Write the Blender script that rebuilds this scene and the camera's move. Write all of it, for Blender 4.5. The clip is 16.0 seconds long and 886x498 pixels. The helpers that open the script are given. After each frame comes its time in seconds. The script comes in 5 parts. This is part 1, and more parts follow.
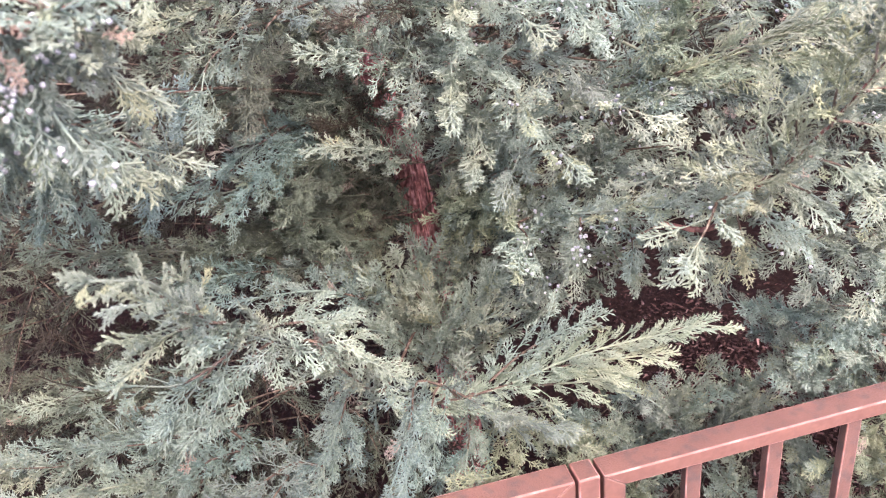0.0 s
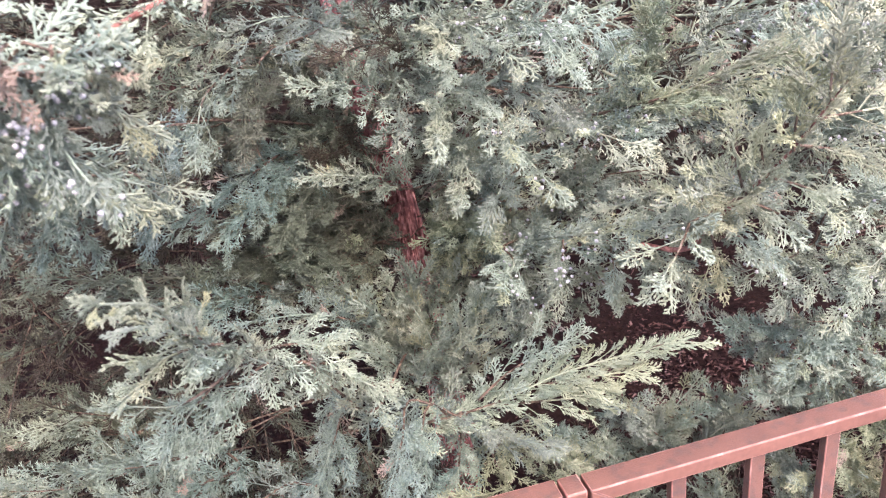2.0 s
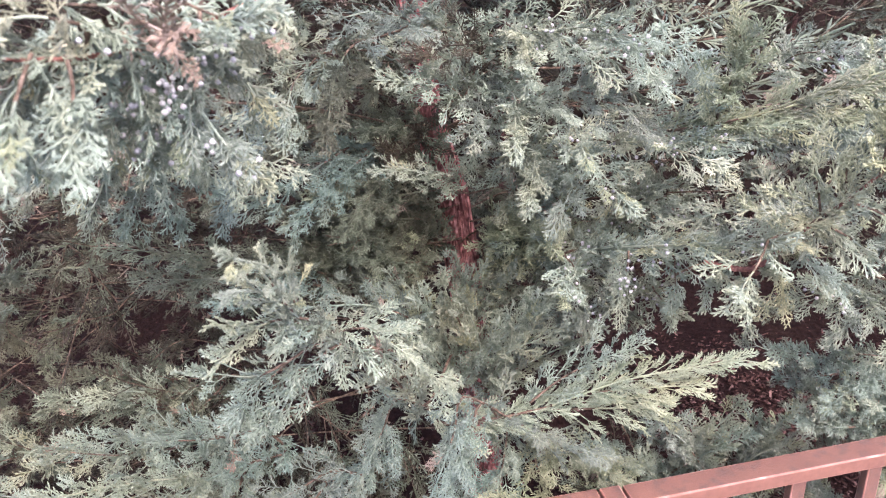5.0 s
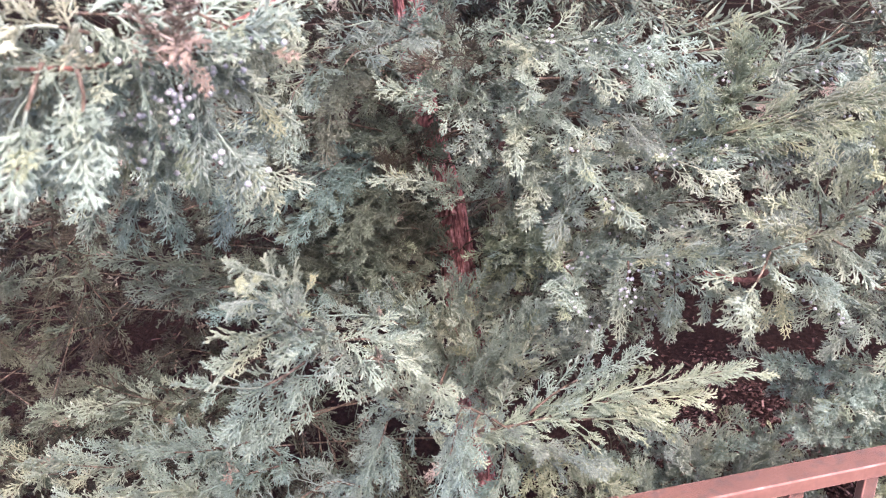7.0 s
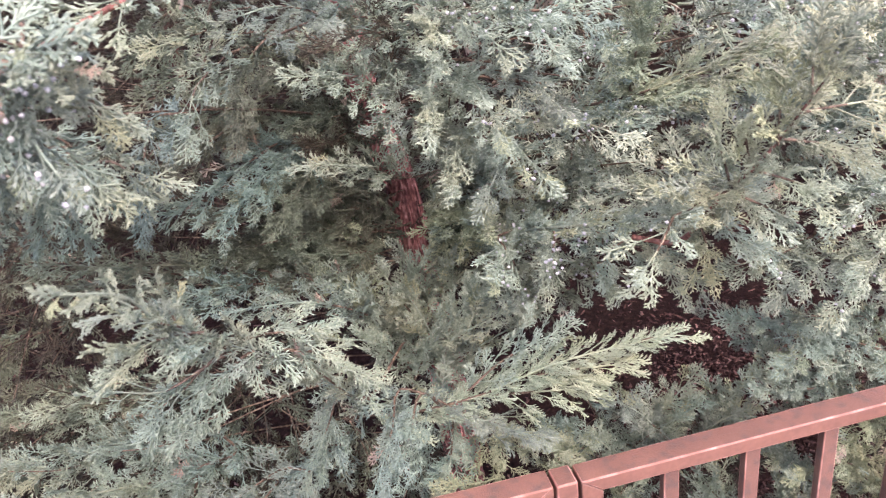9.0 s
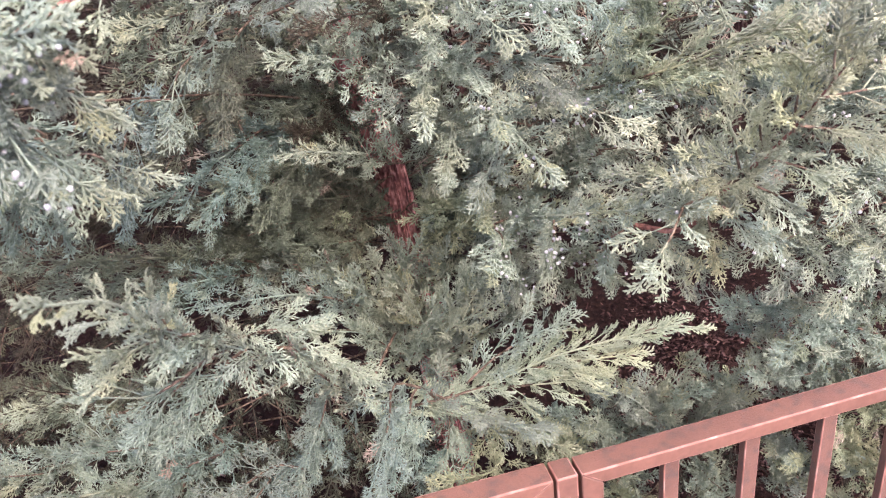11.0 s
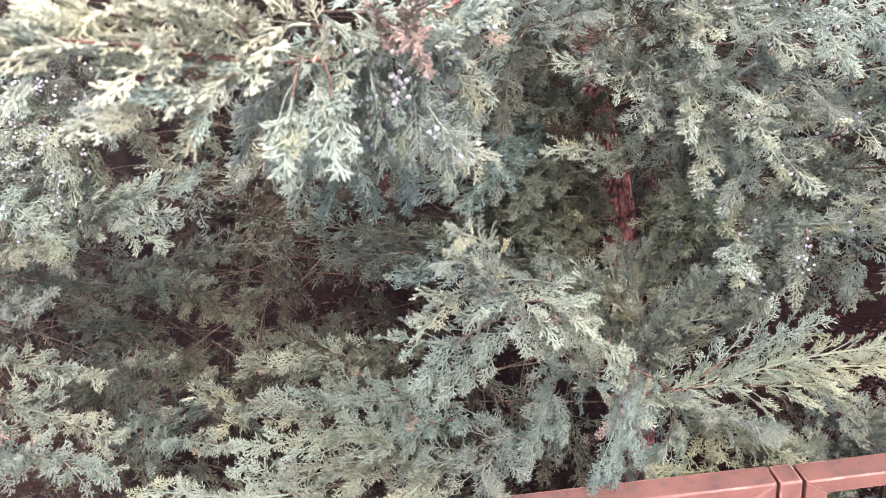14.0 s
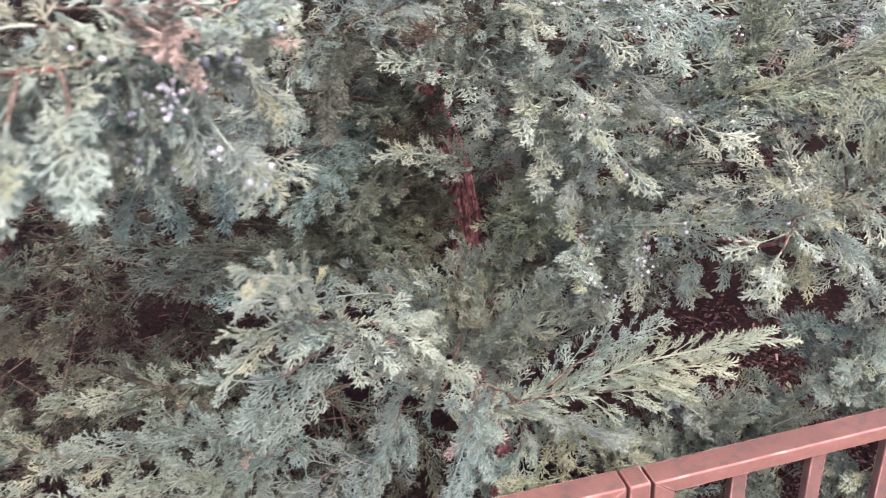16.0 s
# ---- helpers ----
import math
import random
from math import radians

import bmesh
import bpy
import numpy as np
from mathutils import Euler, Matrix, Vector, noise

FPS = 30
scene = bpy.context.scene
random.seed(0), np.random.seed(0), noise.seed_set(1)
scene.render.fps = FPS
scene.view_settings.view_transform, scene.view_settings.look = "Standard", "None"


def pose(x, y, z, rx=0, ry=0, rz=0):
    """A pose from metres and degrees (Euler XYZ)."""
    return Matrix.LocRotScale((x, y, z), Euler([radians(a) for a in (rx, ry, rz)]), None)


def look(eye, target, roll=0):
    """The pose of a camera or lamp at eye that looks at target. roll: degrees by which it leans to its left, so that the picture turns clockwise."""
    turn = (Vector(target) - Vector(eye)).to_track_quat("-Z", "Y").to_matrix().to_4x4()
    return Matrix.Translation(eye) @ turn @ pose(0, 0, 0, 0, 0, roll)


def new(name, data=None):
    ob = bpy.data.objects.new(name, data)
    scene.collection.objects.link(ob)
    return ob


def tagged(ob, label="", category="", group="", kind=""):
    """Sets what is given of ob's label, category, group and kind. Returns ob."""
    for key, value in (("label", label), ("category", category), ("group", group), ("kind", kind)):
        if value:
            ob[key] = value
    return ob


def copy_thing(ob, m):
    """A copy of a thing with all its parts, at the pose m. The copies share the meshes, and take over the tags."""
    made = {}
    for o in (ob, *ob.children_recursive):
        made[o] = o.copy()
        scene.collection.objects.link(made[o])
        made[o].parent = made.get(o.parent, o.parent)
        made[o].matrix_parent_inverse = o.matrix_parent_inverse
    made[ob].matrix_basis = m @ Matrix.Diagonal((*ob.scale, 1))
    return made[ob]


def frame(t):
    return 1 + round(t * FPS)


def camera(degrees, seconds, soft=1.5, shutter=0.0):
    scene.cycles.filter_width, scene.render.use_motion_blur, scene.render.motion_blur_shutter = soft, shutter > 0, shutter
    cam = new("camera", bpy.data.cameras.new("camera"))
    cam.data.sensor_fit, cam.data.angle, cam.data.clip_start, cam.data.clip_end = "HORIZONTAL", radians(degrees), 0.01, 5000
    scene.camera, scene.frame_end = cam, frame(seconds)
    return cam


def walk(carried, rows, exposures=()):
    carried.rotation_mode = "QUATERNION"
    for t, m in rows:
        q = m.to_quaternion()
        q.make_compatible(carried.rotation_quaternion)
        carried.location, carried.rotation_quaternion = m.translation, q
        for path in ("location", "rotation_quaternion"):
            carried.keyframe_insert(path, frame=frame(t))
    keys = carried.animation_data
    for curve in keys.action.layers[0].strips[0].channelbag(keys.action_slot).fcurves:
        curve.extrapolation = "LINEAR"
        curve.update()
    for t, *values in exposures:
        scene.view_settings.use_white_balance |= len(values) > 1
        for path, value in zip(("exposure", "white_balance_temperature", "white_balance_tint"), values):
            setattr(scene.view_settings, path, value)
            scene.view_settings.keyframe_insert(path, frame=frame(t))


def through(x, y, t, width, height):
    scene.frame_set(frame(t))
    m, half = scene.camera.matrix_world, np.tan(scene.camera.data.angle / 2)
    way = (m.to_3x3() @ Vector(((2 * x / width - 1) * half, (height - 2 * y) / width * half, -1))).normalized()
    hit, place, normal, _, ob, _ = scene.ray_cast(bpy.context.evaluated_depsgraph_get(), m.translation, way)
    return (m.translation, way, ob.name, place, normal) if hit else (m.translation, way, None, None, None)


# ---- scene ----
cam = camera(60.2, 16.0, soft=1.2, shutter=0.25)
cam.data.dof.use_dof, cam.data.dof.focus_distance, cam.data.dof.aperture_fstop = True, 1.2, 9.5
PATH = [
    (0, (0.027, 0.029, 1.748), (-0.094, 1.818, 0.862), -6.6),
    (0.5, (0.043, 0.022, 1.749), (-0.04, 1.816, 0.867), -7.0),
    (1, (0.045, 0.017, 1.748), (-0.022, 1.813, 0.871), -7.2),
    (1.5, (0.049, 0.015, 1.747), (-0.033, 1.82, 0.891), -7.4),
    (2, (0.035, -0.009, 1.763), (-0.06, 1.808, 0.933), -7.0),
    (2.5, (-0.037, -0.037, 1.779), (-0.071, 1.797, 0.982), -5.5),
    (3, (-0.085, -0.047, 1.755), (-0.085, 1.795, 0.976), -4.1),
    (3.5, (-0.005, -0.049, 1.778), (-0.088, 1.788, 0.992), -3.5),
    (4, (0.068, -0.056, 1.765), (-0.131, 1.762, 0.955), -4.1),
    (4.5, (-0.034, -0.046, 1.752), (-0.166, 1.783, 0.952), -2.9),
    (6.8, (-0.069, -0.037, 1.75), (-0.159, 1.81, 0.986), -2.1),
    (7, (-0.07, -0.038, 1.753), (-0.151, 1.808, 0.987), -2.0),
    (7.5, (-0.08, -0.029, 1.747), (-0.135, 1.813, 0.969), -1.7),
    (8, (-0.053, -0.013, 1.756), (-0.128, 1.818, 0.954), -2.3),
    (8.5, (0.034, -0.003, 1.765), (-0.12, 1.808, 0.931), -4.6),
    (9, (0.087, -0.007, 1.764), (-0.08, 1.793, 0.908), -7.4),
    (9.2, (0.106, -0.004, 1.766), (-0.051, 1.795, 0.907), -8.2),
    (11.3, (0.056, 0.035, 1.765), (-0.055, 1.81, 0.851), -7.2),
    (11.5, (0.066, 0.034, 1.765), (-0.049, 1.811, 0.852), -7.2),
    (12, (0.057, 0.035, 1.759), (-0.188, 1.803, 0.857), -7.6),
    (12.5, (0.026, -0.023, 1.767), (-0.435, 1.713, 0.888), -8.5),
    (13, (-0.033, -0.068, 1.769), (-0.552, 1.671, 0.928), -8.7),
    (13.5, (-0.126, -0.114, 1.775), (-0.593, 1.651, 0.959), -7.7),
    (14, (-0.112, -0.101, 1.775), (-0.557, 1.672, 0.964), -6.5),
    (14.5, (-0.104, -0.104, 1.767), (-0.532, 1.672, 0.953), -6.1),
    (15, (-0.099, -0.101, 1.768), (-0.411, 1.698, 0.952), -5.2),
    (15.5, (-0.13, -0.086, 1.771), (-0.303, 1.721, 0.933), -4.3),
    (16, (-0.08, 0.003, 1.766), (-0.174, 1.802, 0.897), -4.5),
]

BASE = 3.48
EXPOSURES = [(t, BASE + d, kelvin + 60, tint + 1) for t, d, kelvin, tint in (
    (0.0, 0.16, 6800, 36), (1.0, 0.07, 6850, 35), (2.5, 0.15, 6800, 36), (3.0, 0.13, 6680, 37), (3.5, -0.12, 6830, 35), (4.0, 0.04, 7080, 35), (4.5, 0.05, 6850, 35),
    (7.0, 0.14, 6720, 38), (8.0, 0.08, 6750, 37), (9.0, -0.05, 6920, 35), (11.5, 0.02, 7080, 35), (12.5, 0.05, 7080, 34), (13.0, -0.02, 7120, 34), (14.0, 0.0, 6880, 34),
    (15.0, 0.07, 6760, 36), (15.5, 0.18, 6680, 36), (16.0, -0.13, 6740, 36))]
walk(cam, [(t, look(eye, target, roll)) for t, eye, target, roll in PATH], EXPOSURES)

# ---- world and sun ----
SUN_DIR = Vector((0.26, -0.62, 0.74)).normalized()
world = bpy.data.worlds.new("sky")
scene.world = world
world.use_nodes = True
wn = world.node_tree.nodes
sky = wn.new("ShaderNodeTexSky")
sky.sky_type = "NISHITA"
sky.sun_disc = False
sky.sun_elevation = math.asin(SUN_DIR.z)
sky.sun_rotation = math.atan2(SUN_DIR.x, SUN_DIR.y)
sky.air_density, sky.dust_density, sky.ozone_density = 0.7, 2.0, 0.4
wn["Background"].inputs[1].default_value = 0.15
world.node_tree.links.new(sky.outputs[0], wn["Background"].inputs[0])
sun = new("sun", bpy.data.lights.new("sun", "SUN"))
sun.data.energy, sun.data.angle, sun.data.color = 0.62, radians(50.0), (1.0, 0.96, 0.91)
sun.matrix_world = look((0, 0, 8), Vector((0, 0, 8)) - SUN_DIR)


# ---- materials ----
def material(name, rough=0.6, metal=0.0):
    m = bpy.data.materials.new(name)
    m.use_nodes = True
    n, l = m.node_tree.nodes, m.node_tree.links
    b = n["Principled BSDF"]
    b.inputs["Roughness"].default_value, b.inputs["Metallic"].default_value = rough, metal
    if rough > 0.75:
        b.inputs["Specular IOR Level"].default_value = 0.08
    return m, n, l, b


def noise_node(n, l, scale, detail=3.0, stretch=None):
    co = n.new("ShaderNodeTexCoord")
    t = n.new("ShaderNodeTexNoise")
    t.inputs["Scale"].default_value, t.inputs["Detail"].default_value = scale, detail
    if stretch:
        mp = n.new("ShaderNodeMapping")
        mp.inputs["Scale"].default_value = stretch
        l.new(co.outputs["Object"], mp.inputs[0])
        l.new(mp.outputs[0], t.inputs["Vector"])
    else:
        l.new(co.outputs["Object"], t.inputs["Vector"])
    return t


def ramp(n, l, fac, stops):
    r = n.new("ShaderNodeValToRGB")
    while len(r.color_ramp.elements) < len(stops):
        r.color_ramp.elements.new(0.5)
    for e, (p, c) in zip(r.color_ramp.elements, stops):
        e.position, e.color = p, (*c, 1)
    l.new(fac, r.inputs[0])
    return r


def mix(n, l, a, b, fac, blend="MIX"):
    m = n.new("ShaderNodeMix")
    m.data_type, m.blend_type = "RGBA", blend
    for value, socket in ((fac, m.inputs[0]), (a, m.inputs[6]), (b, m.inputs[7])):
        if hasattr(value, "is_linked"):
            l.new(value, socket)
        else:
            socket.default_value = value if isinstance(value, float) else (*value, 1)
    return m.outputs[2]


def bump(n, l, b, height, strength, distance):
    k = n.new("ShaderNodeBump")
    k.inputs["Strength"].default_value, k.inputs["Distance"].default_value = strength, distance
    l.new(height, k.inputs["Height"])
    l.new(k.outputs[0], b.inputs["Normal"])


LEAF_SCALE = 0.55


def foliage_material(name, dark, light, warm, through=0.18):
    """Scale-leaf shoots: each shoot a little different, patches of warmer growth, a waxy bloom."""
    m, n, l, b = material(name, 0.62)
    dark, light, warm = ([LEAF_SCALE * v for v in c] for c in (dark, light, warm))
    mean = [(p + q) / 2 for p, q in zip(dark, light)]
    dark, light = ([0.65 * v + 0.35 * u for v, u in zip(c, mean)] for c in (dark, light))
    b.inputs["Specular IOR Level"].default_value = 0.18
    geo = n.new("ShaderNodeNewGeometry")
    shade = ramp(n, l, geo.outputs["Random Per Island"], [(0.0, dark), (1.0, light)])
    patch = noise_node(n, l, 9.0, 3.0)
    p2 = ramp(n, l, patch.outputs["Fac"], [(0.45, (0, 0, 0)), (0.68, (1, 1, 1))])
    fac = n.new("ShaderNodeMath")
    fac.operation = "MULTIPLY"
    fac.inputs[1].default_value = 0.6
    l.new(p2.outputs[0], fac.inputs[0])
    col = mix(n, l, shade.outputs[0], warm, fac.outputs[0])
    info = n.new("ShaderNodeObjectInfo")
    whole = ramp(n, l, info.outputs["Random"], [(0.0, (0.72, 0.75, 0.79)), (0.35, (0.95, 0.92, 0.85)), (0.65, (0.88, 0.97, 0.98)), (1.0, (1.16, 1.14, 1.05))])
    col = mix(n, l, col, whole.outputs[0], 1.0, "MULTIPLY")
    fine = noise_node(n, l, 420.0, 2.0)
    scales = ramp(n, l, fine.outputs["Fac"], [(0.3, (0.72, 0.72, 0.72)), (0.7, (1.15, 1.15, 1.15))])
    col = mix(n, l, col, scales.outputs[0], 1.0, "MULTIPLY")
    l.new(col, b.inputs["Base Color"])
    bump(n, l, b, fine.outputs["Fac"], 0.5, 0.0006)
    tr = n.new("ShaderNodeBsdfTranslucent")
    l.new(col, tr.inputs["Color"])
    ms = n.new("ShaderNodeMixShader")
    ms.inputs[0].default_value = through
    l.new(b.outputs[0], ms.inputs[1])
    l.new(tr.outputs[0], ms.inputs[2])
    l.new(ms.outputs[0], n["Material Output"].inputs[0])
    return m


LEAF = {
    "B": foliage_material("foliage_blue_green", (0.14, 0.238, 0.19), (0.35, 0.48, 0.4), (0.31, 0.37, 0.27)),
    "G": foliage_material("foliage_grey_green", (0.165, 0.24, 0.178), (0.39, 0.485, 0.38), (0.38, 0.41, 0.26)),
    "Y": foliage_material("foliage_yellow_green", (0.255, 0.335, 0.205), (0.54, 0.625, 0.425), (0.53, 0.57, 0.35), 0.38),
    # P is pale growth; it also paints extra light on dim and right-hand fronds.
    "P": foliage_material("foliage_pale_and_lit", (0.212, 0.312, 0.240), (0.445, 0.558, 0.445), (0.425, 0.485, 0.345), 0.22),
    # W is a bleached leaf colour that imitates strong light on fronds.
    "W": foliage_material("foliage_bleached_lit", (0.46, 0.54, 0.39), (0.8, 0.87, 0.64), (0.76, 0.78, 0.52), 0.3),
    "T": foliage_material("foliage_young_tips", (0.315, 0.405, 0.275), (0.59, 0.685, 0.49), (0.58, 0.62, 0.41), 0.38),
    # M is olive darkened to carry interior shade; V likewise darkens the left side.
    "M": foliage_material("foliage_shaded_olive", (0.088, 0.117, 0.080), (0.192, 0.246, 0.172), (0.195, 0.195, 0.132)),
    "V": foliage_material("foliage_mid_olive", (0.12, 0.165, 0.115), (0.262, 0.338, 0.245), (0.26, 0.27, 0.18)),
    # O is old brown-olive growth, set near black as shade between fronds.
    "O": foliage_material("foliage_old_shaded", (0.036, 0.037, 0.025), (0.088, 0.086, 0.058), (0.092, 0.068, 0.044)),
    "D": foliage_material("foliage_dead_russet", (0.27, 0.222, 0.172), (0.48, 0.41, 0.335), (0.40, 0.34, 0.25), 0.1),
}


def bark_material(name, dark, mid, light):
    m, n, l, b = material(name, 0.85)
    fibre = noise_node(n, l, 170.0, 5.0, (1, 1, 0.28))
    patch = noise_node(n, l, 60.0, 4.0)
    c = ramp(n, l, fibre.outputs["Fac"], [(0.3, dark), (0.52, mid), (0.75, light)])
    c2 = ramp(n, l, patch.outputs["Fac"], [(0.35, (0.55, 0.53, 0.55)), (0.7, (1.35, 1.3, 1.3))])
    geo = n.new("ShaderNodeNewGeometry")
    c3 = ramp(n, l, geo.outputs["Random Per Island"], [(0.0, (0.55, 0.55, 0.55)), (1.0, (1.6, 1.55, 1.5))])
    both = mix(n, l, c.outputs[0], c2.outputs[0], 1.0, "MULTIPLY")
    l.new(mix(n, l, both, c3.outputs[0], 1.0, "MULTIPLY"), b.inputs["Base Color"])
    bump(n, l, b, fibre.outputs["Fac"], 1.0, 0.006)
    return m


BARK = bark_material("juniper_bark", (0.066, 0.030, 0.028), (0.22, 0.100, 0.092), (0.43, 0.270, 0.250))
TWIG = bark_material("twig_bark", (0.036, 0.030, 0.021), (0.081, 0.066, 0.048), (0.138, 0.120, 0.090))
# Darker copy of the juniper bark, with shade in its colour, for trunks behind.
SHADED_BARK = bark_material("shaded_bark", (0.02, 0.012, 0.010), (0.06, 0.034, 0.029), (0.12, 0.08, 0.07))
RED_TWIG = bark_material("young_red_bark", (0.060, 0.032, 0.026), (0.143, 0.071, 0.056), (0.217, 0.128, 0.101))

BERRY, n, l, b = material("berry_bloom", 0.55)
geo = n.new("ShaderNodeObjectInfo")
l.new(ramp(n, l, geo.outputs["Random"], [(0.0, (0.162, 0.186, 0.192)), (0.5, (0.228, 0.252, 0.252)), (1.0, (0.324, 0.342, 0.324))]).outputs[0], b.inputs["Base Color"])

PAINT, n, l, b = material("brown_red_paint", 0.42)
big = noise_node(n, l, 7.0, 4.0)
fine = noise_node(n, l, 90.0, 5.0)
grime = noise_node(n, l, 26.0, 6.0)
c = ramp(n, l, big.outputs["Fac"], [(0.3, (0.094, 0.043, 0.029)), (0.7, (0.128, 0.060, 0.041))])
g = ramp(n, l, grime.outputs["Fac"], [(0.50, (0, 0, 0)), (0.70, (0.527, 0.527, 0.527))])
c1 = mix(n, l, c.outputs[0], (0.081, 0.040, 0.031), g.outputs[0])
f = ramp(n, l, fine.outputs["Fac"], [(0.3, (0.85, 0.85, 0.85)), (0.7, (1.12, 1.12, 1.12))])
l.new(mix(n, l, c1, f.outputs[0], 1.0, "MULTIPLY"), b.inputs["Base Color"])
l.new(ramp(n, l, grime.outputs["Fac"], [(0.3, (0.36, 0.36, 0.36)), (0.75, (0.7, 0.7, 0.7))]).outputs[0], b.inputs["Roughness"])
bump(n, l, b, fine.outputs["Fac"], 0.35, 0.0012)

# Rail paint with grime specks; its darker base paints shade on tops and slats.
SHADED_GRIMY, n, l, b = material("shaded_grimy_paint", 0.7)
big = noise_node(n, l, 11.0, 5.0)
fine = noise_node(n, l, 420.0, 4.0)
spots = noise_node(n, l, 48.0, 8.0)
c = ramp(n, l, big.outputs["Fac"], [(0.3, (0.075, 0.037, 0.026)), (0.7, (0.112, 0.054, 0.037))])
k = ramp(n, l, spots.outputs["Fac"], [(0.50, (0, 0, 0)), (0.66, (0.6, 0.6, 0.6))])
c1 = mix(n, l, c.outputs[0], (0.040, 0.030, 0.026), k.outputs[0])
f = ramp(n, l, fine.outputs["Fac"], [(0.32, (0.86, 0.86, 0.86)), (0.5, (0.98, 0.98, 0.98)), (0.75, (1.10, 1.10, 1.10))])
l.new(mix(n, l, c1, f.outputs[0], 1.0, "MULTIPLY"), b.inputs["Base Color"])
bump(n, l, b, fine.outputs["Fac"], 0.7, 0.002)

WORN, n, l, b = material("worn_paint_edge", 0.5)
w = noise_node(n, l, 34.0, 6.0)
l.new(ramp(n, l, w.outputs["Fac"], [(0.40, (0.150, 0.066, 0.048)), (0.52, (0.20, 0.095, 0.072)), (0.66, (0.29, 0.170, 0.140))]).outputs[0], b.inputs["Base Color"])

# Base set near black, below soil's own tone, for the shade under the trees.
SOIL, n, l, b = material("soil_with_needle_litter", 0.95)
s1 = noise_node(n, l, 2.5, 5.0)
s2 = noise_node(n, l, 55.0, 6.0)
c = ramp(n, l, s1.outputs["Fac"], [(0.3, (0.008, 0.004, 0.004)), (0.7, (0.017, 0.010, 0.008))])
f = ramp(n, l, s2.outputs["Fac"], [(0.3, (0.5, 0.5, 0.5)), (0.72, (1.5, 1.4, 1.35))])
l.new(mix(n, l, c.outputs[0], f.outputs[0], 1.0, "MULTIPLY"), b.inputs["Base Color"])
bump(n, l, b, s2.outputs["Fac"], 1.0, 0.02)

CHIP, n, l, b = material("bark_chip", 0.9)
geo = n.new("ShaderNodeNewGeometry")
c = ramp(n, l, geo.outputs["Random Per Island"], [(0.0, (0.022, 0.012, 0.011)), (0.6, (0.066, 0.036, 0.031)), (0.88, (0.115, 0.070, 0.061)), (1.0, (0.20, 0.135, 0.12))])
s2 = noise_node(n, l, 120.0, 4.0)
f = ramp(n, l, s2.outputs["Fac"], [(0.3, (0.7, 0.7, 0.7)), (0.7, (1.2, 1.2, 1.2))])
l.new(mix(n, l, c.outputs[0], f.outputs[0], 1.0, "MULTIPLY"), b.inputs["Base Color"])


# Pale surfaces of the added slab and wall that bounce light onto the fronds.
CONCRETE, n, l, b = material("bounce_concrete", 0.85)
s1 = noise_node(n, l, 3.0, 6.0)
l.new(ramp(n, l, s1.outputs["Fac"], [(0.3, (0.27, 0.255, 0.235)), (0.7, (0.35, 0.335, 0.31))]).outputs[0], b.inputs["Base Color"])
STUCCO, n, l, b = material("bounce_stucco", 0.9)
s1 = noise_node(n, l, 4.0, 6.0)
l.new(ramp(n, l, s1.outputs["Fac"], [(0.3, (0.36, 0.34, 0.31)), (0.7, (0.44, 0.42, 0.38))]).outputs[0], b.inputs["Base Color"])
bump(n, l, b, noise_node(n, l, 150.0, 4.0).outputs["Fac"], 0.6, 0.004)


# Near-black colour of the added backdrop, standing in for shade behind the hedge.
BACKDROP, n, l, b = material("dark_backdrop", 0.8)
s1 = noise_node(n, l, 12.0, 5.0, (1, 1, 0.08))
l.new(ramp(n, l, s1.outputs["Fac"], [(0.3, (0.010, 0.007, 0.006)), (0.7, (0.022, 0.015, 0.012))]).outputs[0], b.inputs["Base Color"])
bump(n, l, b, s1.outputs["Fac"], 0.5, 0.004)


# ---- mesh helpers ----
def tri_mesh(name, verts, tris, mats, index=None, smooth=True):
    me = bpy.data.meshes.new(name)
    verts, tris = np.asarray(verts, np.float32), np.asarray(tris, np.int32)
    me.vertices.add(len(verts))
    me.vertices.foreach_set("co", verts.ravel())
    me.loops.add(tris.size)
    me.loops.foreach_set("vertex_index", tris.ravel())
    me.polygons.add(len(tris))
    me.polygons.foreach_set("loop_start", np.arange(0, tris.size, 3, dtype=np.int32))
    if smooth:
        me.polygons.foreach_set("use_smooth", np.ones(len(tris), bool))
    for m in mats:
        me.materials.append(m)
    if index is not None:
        me.polygons.foreach_set("material_index", np.asarray(index, np.int32))
    me.update(calc_edges=True)
    return me


def part(name, data, parent, label=""):
    ob = new(name, data)
    ob.parent = parent
    return tagged(ob, label)


def bm_part(name, bm, mats, parent, label="", smooth=False):
    me = bpy.data.meshes.new(name)
    bm.to_mesh(me)
    bm.free()
    for m in mats:
        me.materials.append(m)
    if smooth:
        me.polygons.foreach_set("use_smooth", np.ones(len(me.polygons), bool))
    return part(name, me, parent, label)


rng = np.random.default_rng(11)


def unit(v):
    return v / (np.linalg.norm(v, axis=-1, keepdims=True) + 1e-9)


